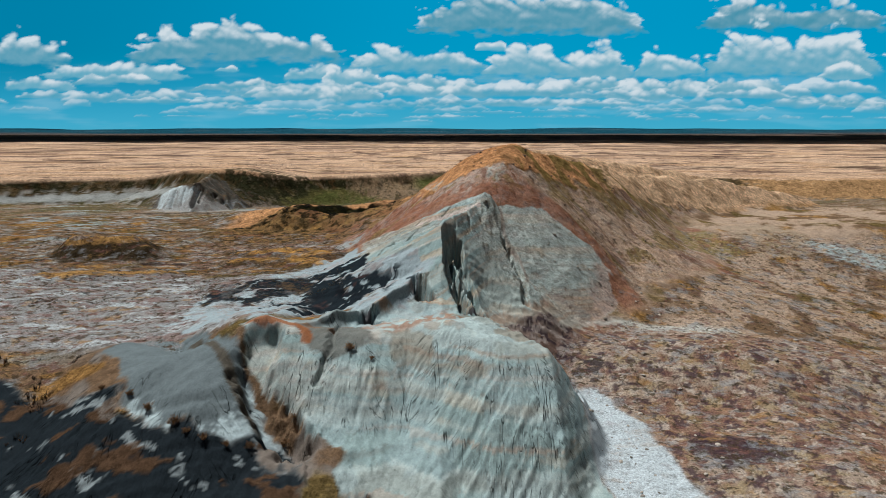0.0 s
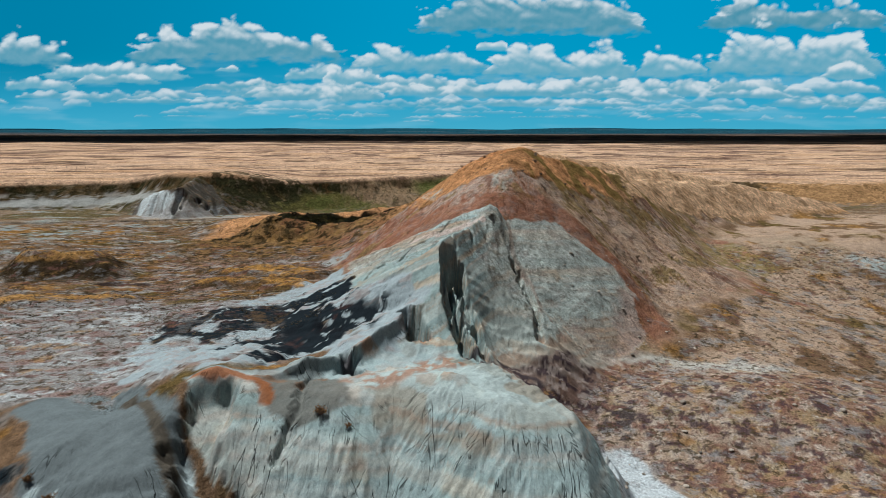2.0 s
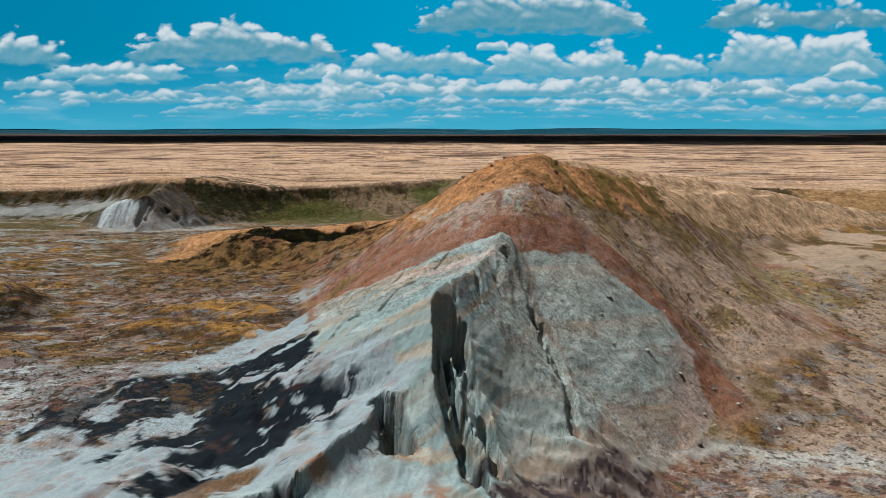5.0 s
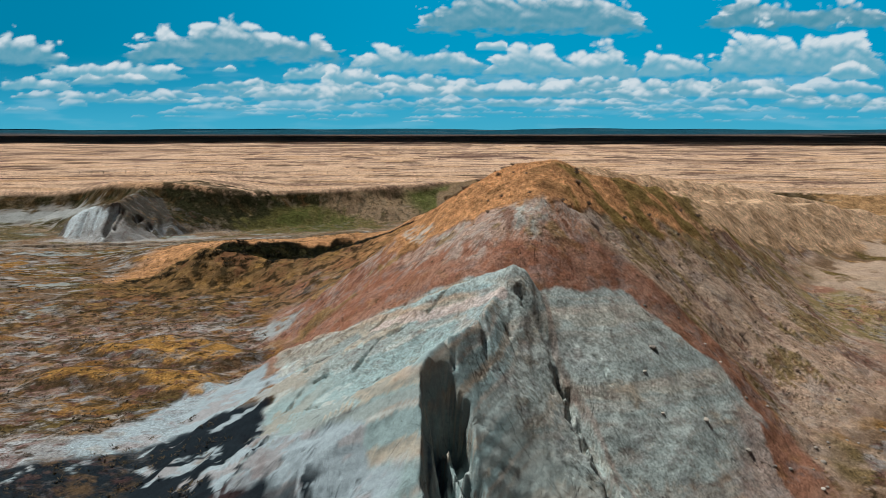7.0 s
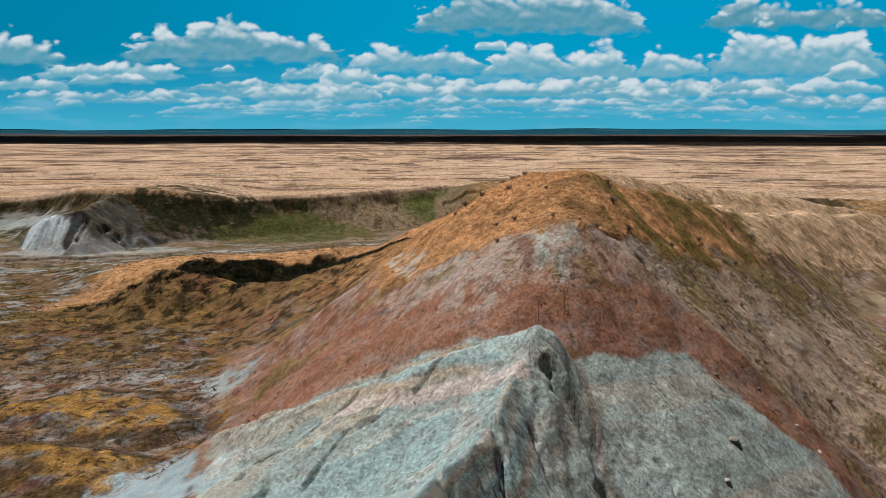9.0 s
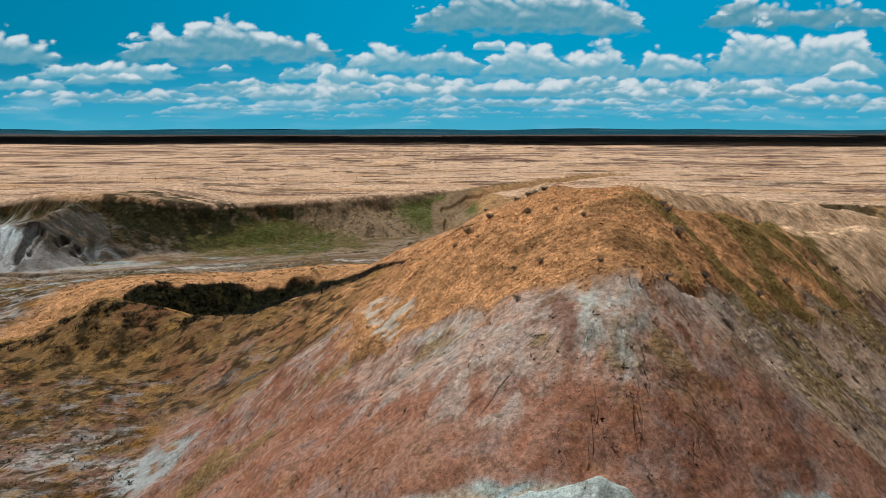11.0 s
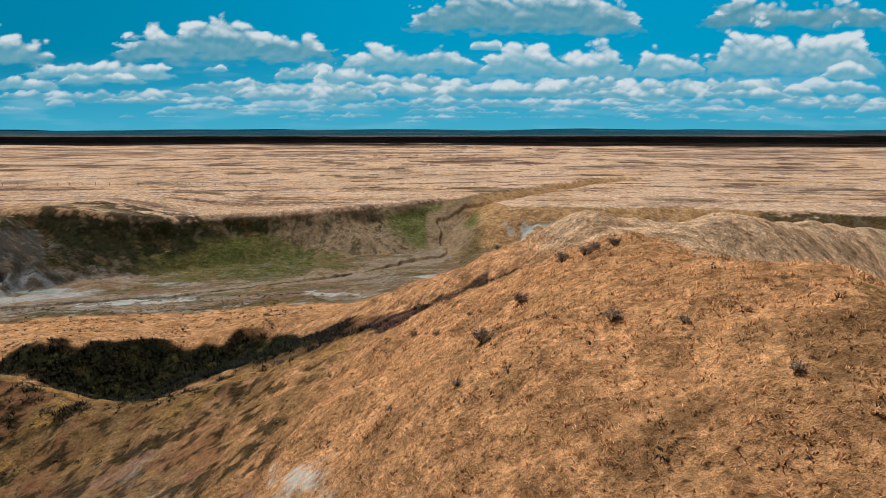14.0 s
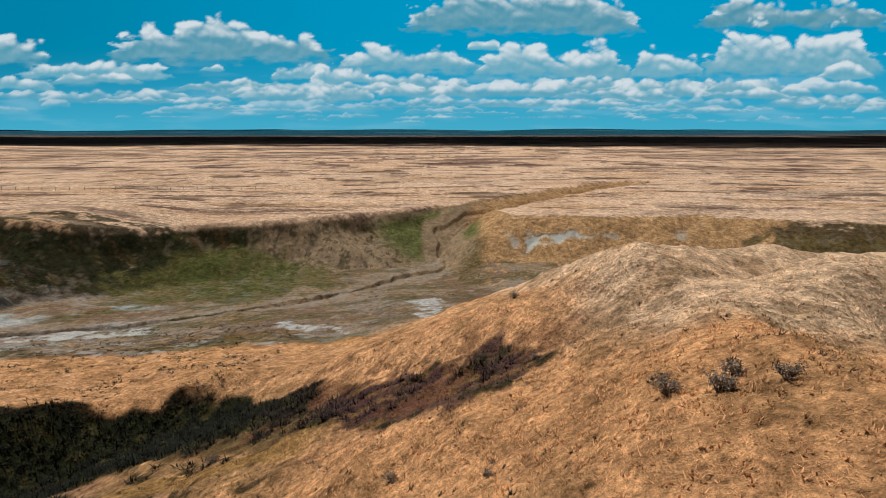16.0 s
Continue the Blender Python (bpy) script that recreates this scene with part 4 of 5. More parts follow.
def material(name):
    m = bpy.data.materials.new(name)
    m.use_nodes = True
    return m, Nodes(m.node_tree), m.node_tree.nodes["Principled BSDF"]


def soil_material():
    m, n, shader = material("soil")
    at = n.add("ShaderNodeTexCoord").outputs["Object"]
    tint = n.add("ShaderNodeAttribute", attribute="tint")
    grass = n.add("ShaderNodeAttribute", attribute="grassy").outputs["Fac"]
    bare = n.ramp(grass, 0.0, 1.0, 1.0, 0.0)
    mid, fine, grain = n.noise(at, 0.9, 6, 0.65), n.noise(at, 4.5, 6, 0.7), n.noise(at, 20.0, 3, 0.65)
    # tufts of grass, pebbles and clods
    clod = n.add("ShaderNodeTexVoronoi")
    clod.inputs["Scale"].default_value = 2.6
    n.link(at, clod.inputs["Vector"])
    spot = n.ramp(clod.outputs["Distance"], 0.10, 0.34, 0.0, 1.0)
    # fine rills that run down the slope: one grain for each of four headings, mixed by the lie of the land
    lie = n.add("ShaderNodeAttribute", attribute="lie")
    split = n.add("ShaderNodeSeparateColor")
    n.link(lie.outputs["Color"], split.inputs[0])
    weights = list(split.outputs)[:3] + [lie.outputs["Alpha"]]
    rill = None
    for k, weight in enumerate(weights):
        turn = n.add("ShaderNodeMapping")
        turn.inputs["Rotation"].default_value = (0, 0, -k * math.pi / 4)
        squeeze = n.add("ShaderNodeMapping")
        squeeze.inputs["Scale"].default_value = (0.17, 1.0, 0.2)
        n.link(at, turn.inputs["Vector"])
        n.link(turn.outputs[0], squeeze.inputs["Vector"])
        one = n.math("MULTIPLY", n.math("SUBTRACT", n.noise(squeeze.outputs[0], 5.5, 5, 0.7), 0.5), weight)
        rill = one if rill is None else n.math("ADD", rill, one)
    crack = n.ramp(rill, -0.16, -0.06, 0.0, 1.0)
    # thin cracks with painted shade, along the same headings, broken up by a wider grain
    split_line = None
    for k, weight in enumerate(weights):
        turn = n.add("ShaderNodeMapping")
        turn.inputs["Rotation"].default_value = (0, 0, -k * math.pi / 4)
        squeeze = n.add("ShaderNodeMapping")
        squeeze.inputs["Scale"].default_value, squeeze.inputs["Location"].default_value = (0.16, 1.0, 0.16), (7.0, 3.0, 0)
        n.link(at, turn.inputs["Vector"])
        n.link(turn.outputs[0], squeeze.inputs["Vector"])
        line = n.math("ABSOLUTE", n.math("SUBTRACT", n.noise(squeeze.outputs[0], 0.85, 3.0, 0.55), 0.5), 0.0)
        one = n.math("MULTIPLY", n.ramp(line, 0.003, 0.016, 1.0, 0.0), weight)
        split_line = one if split_line is None else n.math("MAXIMUM", split_line, one)
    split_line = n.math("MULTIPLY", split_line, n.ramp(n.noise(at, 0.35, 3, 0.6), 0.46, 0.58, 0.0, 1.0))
    shade = n.ramp(fine, 0.28, 0.72, 0.55, 1.45)
    shade = n.math("MULTIPLY", shade, n.ramp(mid, 0.3, 0.7, 0.56, 1.44))
    shade = n.math("MULTIPLY", shade, n.ramp(grain, 0.3, 0.7, 0.75, 1.25))
    shade = n.math("MULTIPLY", shade, n.math("SUBTRACT", 1.0, n.math("MULTIPLY", n.math("SUBTRACT", 1.0, spot), 0.28)))
    calm = n.math("MULTIPLY", n.ramp(fine, 0.3, 0.7, 0.90, 1.10), n.ramp(mid, 0.3, 0.7, 0.93, 1.07))
    calm = n.math("MULTIPLY", calm, n.ramp(rill, -0.2, 0.2, 0.90, 1.10))
    calm = n.math("MULTIPLY", calm, n.ramp(grain, 0.3, 0.7, 0.90, 1.10))
    speck = n.ramp(n.noise(at, 1.7, 8, 0.78), 0.40, 0.50, 0.0, 1.0)
    shade = n.math("MULTIPLY", shade, n.math("SUBTRACT", 1.0, n.math("MULTIPLY", n.math("SUBTRACT", 1.0, speck), 0.26)))
    wide = n.ramp(n.noise(at, 0.22, 8, 0.75), 0.36, 0.50, 0.72, 1.06)
    shade = n.math("POWER", n.math("MULTIPLY", shade, wide), 1.2)
    dot = n.ramp(n.noise(at, 2.6, 7, 0.75), 0.31, 0.36, 0.6, 1.0)
    calm = n.math("MULTIPLY", calm, dot)
    rough = n.math("MINIMUM", n.math("MULTIPLY", tint.outputs["Alpha"], 2.0), 1.0)
    stony = n.math("MULTIPLY", n.ramp(fine, 0.3, 0.7, 0.60, 1.40), n.ramp(grain, 0.3, 0.7, 0.74, 1.26))
    pebble = n.ramp(n.noise(at, 5.5, 4, 0.6), 0.30, 0.37, 0.35, 1.0)
    stony = n.math("MULTIPLY", n.math("MULTIPLY", stony, pebble), n.ramp(rill, -0.2, 0.2, 0.80, 1.20))
    calm = n.math("ADD", n.math("MULTIPLY", calm, n.math("SUBTRACT", 1.0, rough)), n.math("MULTIPLY", stony, rough))
    calm = n.math("POWER", calm, 1.45)
    # crack shade goes into the base colour here
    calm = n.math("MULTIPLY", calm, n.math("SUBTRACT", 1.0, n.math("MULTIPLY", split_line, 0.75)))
    both = n.math("ADD", n.math("MULTIPLY", shade, n.math("SUBTRACT", 1.0, bare)), n.math("MULTIPLY", calm, bare))
    # patches of scrub, pale silt and dry grass on the flats; thin dark streaks of sage on the plain
    def stretched(x, y, scale, detail, rough, shift):
        m = n.add("ShaderNodeMapping")
        m.inputs["Scale"].default_value, m.inputs["Location"].default_value = (x, y, 1.0), (shift, shift, 0)
        n.link(at, m.inputs["Vector"])
        return n.noise(m.outputs[0], scale, detail, rough)

    def mixed(colour, other, weight):
        node = n.add("ShaderNodeMix", blend="MIX")
        n.link(weight, node.inputs[0])
        n.link(colour, node.inputs[6])
        node.inputs[7].default_value = (*other, 1)
        return node.outputs[2]

    patchy = tint.outputs["Alpha"]
    open_land = n.add("ShaderNodeAttribute", attribute="open_land").outputs["Fac"]
    colour = tint.outputs["Color"]
    for other, (x, y, scale, shift), (a, b, most) in (
            ((0.225, 0.22, 0.215), (0.6, 1.0, 0.5, 4), (0.52, 0.60, 0.7)), ((0.30, 0.17, 0.06), (0.6, 1.0, 0.45, 19), (0.56, 0.64, 0.6)),
            ((0.055, 0.040, 0.022), (0.75, 1.0, 1.3, 31), (0.53, 0.60, 0.85)), ((0.14, 0.070, 0.055), (0.6, 1.0, 0.8, 47), (0.54, 0.62, 0.7))):
        colour = mixed(colour, other, n.math("MULTIPLY", n.ramp(stretched(x, y, scale, 7, 0.68, shift), a, b, 0.0, most), patchy))
    for other, (x, y, scale, shift), (a, b, most) in (
            ((0.60, 0.42, 0.29), (0.25, 1.0, 0.10, 3), (0.50, 0.62, 0.45)), ((0.10, 0.055, 0.045), (0.22, 1.0, 0.16, 11), (0.62, 0.68, 0.85)), ((0.12, 0.07, 0.055), (0.2, 1.0, 0.045, 23), (0.58, 0.63, 0.8))):
        colour = mixed(colour, other, n.math("MULTIPLY", n.ramp(stretched(x, y, scale, 8, 0.66, shift), a, b, 0.0, most), open_land))
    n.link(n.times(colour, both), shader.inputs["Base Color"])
    shader.inputs["Roughness"].default_value = 1.0
    shader.inputs["Specular IOR Level"].default_value = 0.0
    bump = n.add("ShaderNodeBump")
    bump.inputs["Distance"].default_value = 0.6
    n.link(n.ramp(grass, 0.0, 1.0, 0.8, 1.0), bump.inputs["Strength"])
    height = n.math("MULTIPLY", n.math("ADD", n.math("MULTIPLY", fine, 0.35), n.math("MULTIPLY", mid, 0.7)), n.ramp(grass, 0.0, 1.0, 0.25, 1.0))
    height = n.math("ADD", height, n.math("MULTIPLY", n.math("SUBTRACT", n.math("ADD", n.math("MULTIPLY", rill, 0.16), n.math("MULTIPLY", crack, 0.02)), n.math("MULTIPLY", split_line, 0.25)), bare))
    height = n.math("ADD", height, n.math("MULTIPLY", n.math("ADD", grain, n.math("SUBTRACT", 1.0, spot)), n.math("MULTIPLY", grass, 0.14)))
    n.link(height, bump.inputs["Height"])
    n.link(bump.outputs[0], shader.inputs["Normal"])
    return m


SOIL = soil_material()


def sheet(name, z, keep=None):
    """A mesh of the grid's cells, with the land's own colours and normals."""
    ny, nx = z.shape
    number = np.arange(nx * ny).reshape(ny, nx)
    quads = np.stack([number[:-1, :-1], number[:-1, 1:], number[1:, 1:], number[1:, :-1]], -1).reshape(-1, 4)
    if keep is not None:
        quads = quads[keep.ravel()]
    used, quads = np.unique(quads, return_inverse=True)
    quads = quads.reshape(-1, 4)
    co = np.stack([GX.ravel()[used], GY.ravel()[used], z.ravel()[used]], -1)
    me = bpy.data.meshes.new(name)
    me.vertices.add(len(co))
    me.vertices.foreach_set("co", co.ravel())
    me.loops.add(quads.size)
    me.loops.foreach_set("vertex_index", quads.ravel().astype(np.int32))
    me.polygons.add(len(quads))
    me.polygons.foreach_set("loop_start", np.arange(0, quads.size, 4, dtype=np.int32))
    me.polygons.foreach_set("loop_total", np.full(len(quads), 4, dtype=np.int32))
    me.polygons.foreach_set("use_smooth", np.ones(len(quads), bool))
    me.update()
    tint = me.attributes.new("tint", "FLOAT_COLOR", "POINT")
    tint.data.foreach_set("color", np.concatenate([TINT.reshape(-1, 3), PATCHY.reshape(-1, 1)], 1)[used].astype(np.float32).ravel())
    open_land = me.attributes.new("open_land", "FLOAT", "POINT")
    open_land.data.foreach_set("value", OPEN.ravel()[used].astype(np.float32))
    grassy = me.attributes.new("grassy", "FLOAT", "POINT")
    grassy.data.foreach_set("value", GRASS.ravel()[used].astype(np.float32))
    lie = me.attributes.new("lie", "FLOAT_COLOR", "POINT")
    lie.data.foreach_set("color", LIE.reshape(-1, 4)[used].astype(np.float32).ravel())
    me.materials.append(SOIL)
    me.normals_split_custom_set_from_vertices(NORMALS.reshape(-1, 3)[used].tolist())
    return new(name, me)


# each landform is a body of its own, and the ground runs on beneath it
def cells(mask):
    return mask[:-1, :-1] & mask[:-1, 1:] & mask[1:, 1:] & mask[1:, :-1]


IN_DOME = inside(GX, GY, DOME_CLAY) > 0
IN_MOUND = (FIELDS["mound"] > 0.1) & ~IN_DOME & (GX > -42) & (GY < 74)
IN_RIDGE = (inside(GX, GY, CLAY) > 0) & ~IN_DOME & ~IN_MOUND
IN_HILL = (FIELDS["hill"] > 0.4) & ~IN_RIDGE & ~IN_DOME & (GY < 205) & (GY > 98)
IN_TONGUE = (np.abs(GY - 163 + 0.12 * (GX + 26)) < 13) & (GX > -62) & (GX < 4) & ~IN_HILL & (GZ - FIELDS["low"] > 0.5)
IN_HUMMOCK = (np.hypot((GX + 67) / 11, (GY - 121) / 7) < 1) & (GZ - FIELDS["low"] > 0.3)
IN_BLUFF = (FIELDS["rim"] > 1.5) & (FIELDS["rim"] < 22) & (GZ - FIELDS["low"] > 0.8) & (GY > 190) & (GY < 440) & (np.abs(GX) < 400) & ~IN_HILL
IN_MESA = IN_BLUFF & (GX > 8 + np.clip(GY - 300, 0, 200) * 0.42)
IN_BLUFF &= ~IN_MESA
CREST = np.interp(GY, [75, 79, 87, 92.7, 97.5, 101, 106], [-2.6, -1.6, 0.2, 1.2, 5.2, 7.6, 9.0])
NOSE = (np.hypot((GX + 85) / 16, (GY - 210) / 8) < 1)
taken = np.zeros((GZ.shape[0] - 1, GZ.shape[1] - 1), bool)
for name, mask, label, category, pieces in (
        ("clay_dome", IN_DOME, "rounded pale grey clay dome cut by fine rills", "clay dome",
         (("front", GY < 66, "pale rilled clay"), ("bench", GY >= 66, "lumpy clay with rusty soil"))),
        ("clay_mound", IN_MOUND, "dark grey clay mound with a crusted whitish foot", "clay mound",
         (("crown", GZ > -2.6, "smooth dark grey clay"), ("foot", GZ <= -2.6, "whitish crusted foot"))),
        ("clay_ridge", IN_RIDGE, "bedded grey-green clay ridge with a sharp crest below the hill", "clay ridge",
         (("bedded_face", GX < CREST, "pale beds of grey and buff clay"), ("gullied_face", GX >= CREST, "steep gullied grey clay"))),
        ("hill", IN_HILL, "cone-shaped hill of dry golden grass over bare red soil", "hill",
         (("grass_cap", GRASS > 0.55, "dry golden grass"), ("bare_skirt", GRASS <= 0.55, "bare red and pinkish soil"))),
        ("grassy_spur", IN_TONGUE, "low spur of dry grass beside a dark shrubby ravine", "spur",
         (("sunny_top", GY > 163.5, "dry golden grass"), ("ravine_wall", GY <= 163.5, "shrubby wall of the ravine, its shade put into the colour"))),
        ("hummock", IN_HUMMOCK, "small hummock with a dry grassy cap on the flats", "hummock", (("cap", GZ > -99, ""),)),
        ("bluff", IN_BLUFF, "grassy bluff, darkened in colour for shade, with grey clay noses at the plain's edge", "bluff",
         (("clay_nose", NOSE, "whitish clay nose with clefts, its east flank coloured dark as shade"), ("grass_slope", ~NOSE, "dry grass with the slope's shade in its colour"))),
        ("mesa_slope", IN_MESA, "low mesa slope with a pale clay cliff and dry grass", "mesa",
         (("clay_cliff", np.hypot((GX - 43) / 34, (GY - 265) / 10) < 1, "pale grey clay cliff"), ("grass_bank", np.hypot((GX - 43) / 34, (GY - 265) / 10) >= 1, "dry tan grass")))):
    keep = cells(mask) & ~taken
    taken |= keep
    if len(pieces) == 1:
        tagged(sheet(name, GZ, keep), label, category)
        continue
    whole = tagged(new(name), label, category)
    for piece, where, words in pieces:
        own = keep & where[:-1, :-1]
        if own.any():
            tagged(sheet(piece, GZ, own), words).parent = whole
covered = np.zeros(GZ.shape, bool)
covered[1:-1, 1:-1] = taken[:-1, :-1] & taken[:-1, 1:] & taken[1:, :-1] & taken[1:, 1:]
tagged(sheet("ground", np.where(covered, GZ - 0.6, GZ)), "badland flats and wide plain of dry grass", "ground", kind="structure")

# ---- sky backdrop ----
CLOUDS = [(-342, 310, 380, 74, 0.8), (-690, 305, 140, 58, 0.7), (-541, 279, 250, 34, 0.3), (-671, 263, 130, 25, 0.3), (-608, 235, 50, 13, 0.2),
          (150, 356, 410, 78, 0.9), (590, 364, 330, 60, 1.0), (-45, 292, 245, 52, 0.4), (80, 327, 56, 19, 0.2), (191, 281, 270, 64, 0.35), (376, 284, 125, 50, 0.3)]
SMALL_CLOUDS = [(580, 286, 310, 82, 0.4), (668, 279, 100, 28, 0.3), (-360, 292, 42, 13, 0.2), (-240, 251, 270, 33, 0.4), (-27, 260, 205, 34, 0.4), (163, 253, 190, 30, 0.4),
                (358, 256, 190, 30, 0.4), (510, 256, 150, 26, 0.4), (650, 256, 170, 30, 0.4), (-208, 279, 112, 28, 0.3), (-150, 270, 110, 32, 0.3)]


def sky_backdrop():
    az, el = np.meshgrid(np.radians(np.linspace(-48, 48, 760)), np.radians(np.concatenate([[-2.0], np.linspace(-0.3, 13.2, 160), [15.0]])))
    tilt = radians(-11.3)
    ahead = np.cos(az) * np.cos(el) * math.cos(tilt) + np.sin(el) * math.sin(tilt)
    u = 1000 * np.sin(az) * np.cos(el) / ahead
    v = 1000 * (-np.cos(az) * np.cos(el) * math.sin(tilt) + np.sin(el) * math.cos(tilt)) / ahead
    up = np.clip((v - 198) / 210, 0, 1)[..., None]
    low, high = np.array([0.07, 0.40, 0.55]), np.array([0.0, 0.30, 0.51])
    sky_tint = (low * (1 - up) ** 2.2 + high * (1 - (1 - up) ** 2.2)) * (1 - 0.28 * step(100, -750, u) * step(200, 330, v))[..., None]
    rng = np.random.default_rng(3)
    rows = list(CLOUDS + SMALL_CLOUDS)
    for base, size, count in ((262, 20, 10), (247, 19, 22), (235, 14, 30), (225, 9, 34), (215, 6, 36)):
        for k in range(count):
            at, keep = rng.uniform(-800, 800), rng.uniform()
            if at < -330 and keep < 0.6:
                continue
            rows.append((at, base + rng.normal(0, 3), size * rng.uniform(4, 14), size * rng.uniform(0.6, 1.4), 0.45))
    rows.sort(key=lambda r: r[1])
    def puffs(a, b):
        return 0.62 * np.abs(perlin(a / 52 + 0.3, b / 36)) + 0.26 * np.abs(perlin(a / 22 + 4.1, b / 17 - 4.1)) + 0.09 * np.abs(perlin(a / 9 + 7.7, b / 7.5)) + 0.03 * np.abs(perlin(a / 4, b / 3.5 + 2))
    billow = 2.4 * puffs(u, v) - 0.5
    relief = 1.5 * (puffs(u, v) - puffs(u - 3, v + 7))
    fray = fbm(u / 40, v / 14, 4)
    haze = step(0.0, 0.9, fbm(u / 150 + 3, v / 22, 4)) * np.clip(1 - np.abs(v - 245) / 80, 0, 1)
    tint = sky_tint * (1 - 0.30 * haze[..., None]) + np.array([0.42, 0.62, 0.70]) * 0.30 * haze[..., None]
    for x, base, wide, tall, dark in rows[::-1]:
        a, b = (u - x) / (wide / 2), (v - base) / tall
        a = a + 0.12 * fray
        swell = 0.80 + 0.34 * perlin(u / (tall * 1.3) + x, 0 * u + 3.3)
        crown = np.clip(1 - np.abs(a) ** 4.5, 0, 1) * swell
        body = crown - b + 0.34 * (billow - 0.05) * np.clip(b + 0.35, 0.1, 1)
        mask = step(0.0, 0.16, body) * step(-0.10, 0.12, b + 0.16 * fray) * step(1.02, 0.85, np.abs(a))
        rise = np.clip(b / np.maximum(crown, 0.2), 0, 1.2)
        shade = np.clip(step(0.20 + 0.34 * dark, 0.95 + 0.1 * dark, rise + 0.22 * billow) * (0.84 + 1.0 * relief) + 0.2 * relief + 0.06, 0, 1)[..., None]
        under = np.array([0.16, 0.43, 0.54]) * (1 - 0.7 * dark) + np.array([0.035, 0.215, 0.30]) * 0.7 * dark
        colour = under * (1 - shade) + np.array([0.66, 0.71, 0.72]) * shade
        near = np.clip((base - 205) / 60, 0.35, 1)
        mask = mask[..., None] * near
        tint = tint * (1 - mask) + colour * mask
    rows_n, cols_n = az.shape
    number = np.arange(rows_n * cols_n).reshape(rows_n, cols_n)
    quads = np.stack([number[:-1, :-1], number[1:, :-1], number[1:, 1:], number[:-1, 1:]], -1).reshape(-1, 4)
    far = 4850
    co = np.stack([far * np.sin(az), 60 + far * np.cos(az), 23 + far * np.tan(el)], -1).reshape(-1, 3)
    me = bpy.data.meshes.new("sky_backdrop")
    me.from_pydata(co.tolist(), [], quads.tolist())
    layer = me.attributes.new("tint", "FLOAT_COLOR", "POINT")
    layer.data.foreach_set("color", np.concatenate([tint.reshape(-1, 3), np.ones((tint.shape[0] * tint.shape[1], 1))], 1).astype(np.float32).ravel())
    m = bpy.data.materials.new("sky_air")
    m.use_nodes = True
    n = Nodes(m.node_tree)
    m.node_tree.nodes.remove(m.node_tree.nodes["Principled BSDF"])
    glow = n.add("ShaderNodeEmission")
    n.link(n.add("ShaderNodeAttribute", attribute="tint").outputs["Color"], glow.inputs["Color"])
    n.link(glow.outputs[0], m.node_tree.nodes["Material Output"].inputs["Surface"])
    me.materials.append(m)
    return tagged(new("sky_backdrop", me), "blue sky with rows of white cumulus clouds", "sky", kind="structure")


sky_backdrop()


def cloud(name, x, y, wide, deep, seed):
    """A high cumulus cloud overhead of the far plain; its shade darkens the land below."""
    nx, ny = 70, 40
    gx, gy = np.meshgrid(np.linspace(-1, 1, nx), np.linspace(-1, 1, ny))
    body = 1 - np.hypot(gx, gy) ** 2 + 0.55 * fbm(gx * wide / 500 + seed, gy * deep / 300 + seed, 4)
    tall = 130 * np.clip(body, 0, 1) ** 0.6
    number = np.arange(nx * ny).reshape(ny, nx)
    quads = np.stack([number[:-1, :-1], number[:-1, 1:], number[1:, 1:], number[1:, :-1]], -1)
    keep = (tall[:-1, :-1] > 0) & (tall[1:, 1:] > 0) & (tall[:-1, 1:] > 0) & (tall[1:, :-1] > 0)
    top = quads[keep]
    under = top[:, ::-1] + nx * ny
    co = np.concatenate([np.stack([x + gx * wide, y + gy * deep, 800 + tall], -1).reshape(-1, 3), np.stack([x + gx * wide, y + gy * deep, 800 - 0.15 * tall], -1).reshape(-1, 3)])
    used, faces = np.unique(np.concatenate([top, under]), return_inverse=True)
    me = bpy.data.meshes.new(name)
    me.from_pydata(co[used].tolist(), [], faces.reshape(-1, 4).tolist())
    me.polygons.foreach_set("use_smooth", np.ones(len(me.polygons), bool))
    me.materials.append(CLOUD)
    return tagged(new(name, me), "white cumulus cloud high over the plain", "cloud", "cumulus clouds")


CLOUD, _n, _shader = material("cloud")
_shader.inputs["Base Color"].default_value, _shader.inputs["Roughness"].default_value = (0.85, 0.87, 0.9, 1), 1.0
for k, (x, y, wide, deep) in enumerate(((-2470, 1960, 1000, 620), (-1070, 1980, 1000, 640), (330, 1960, 900, 640), (1730, 1940, 1000, 760), (80, 1390, 600, 110), (900, 1300, 900, 130), (500, 1165, 500, 45), (1100, 1140, 420, 60))):
    cloud("cumulus_cloud", x - 80, y, wide, deep, 3.7 * k + 1)


# ---- plants, stones and the fence ----
def height_at(x, y):
    i, j = np.clip(np.searchsorted(XS, x) - 1, 0, len(XS) - 2), np.clip(np.searchsorted(YS, y) - 1, 0, len(YS) - 2)
    u, v = (x - XS[i]) / (XS[i + 1] - XS[i]), (y - YS[j]) / (YS[j + 1] - YS[j])
    return (GZ[j, i] * (1 - u) + GZ[j, i + 1] * u) * (1 - v) + (GZ[j + 1, i] * (1 - u) + GZ[j + 1, i + 1] * u) * v


def near_cell(x, y):
    return np.clip(np.searchsorted(YS, y), 0, len(YS) - 1), np.clip(np.searchsorted(XS, x), 0, len(XS) - 1)


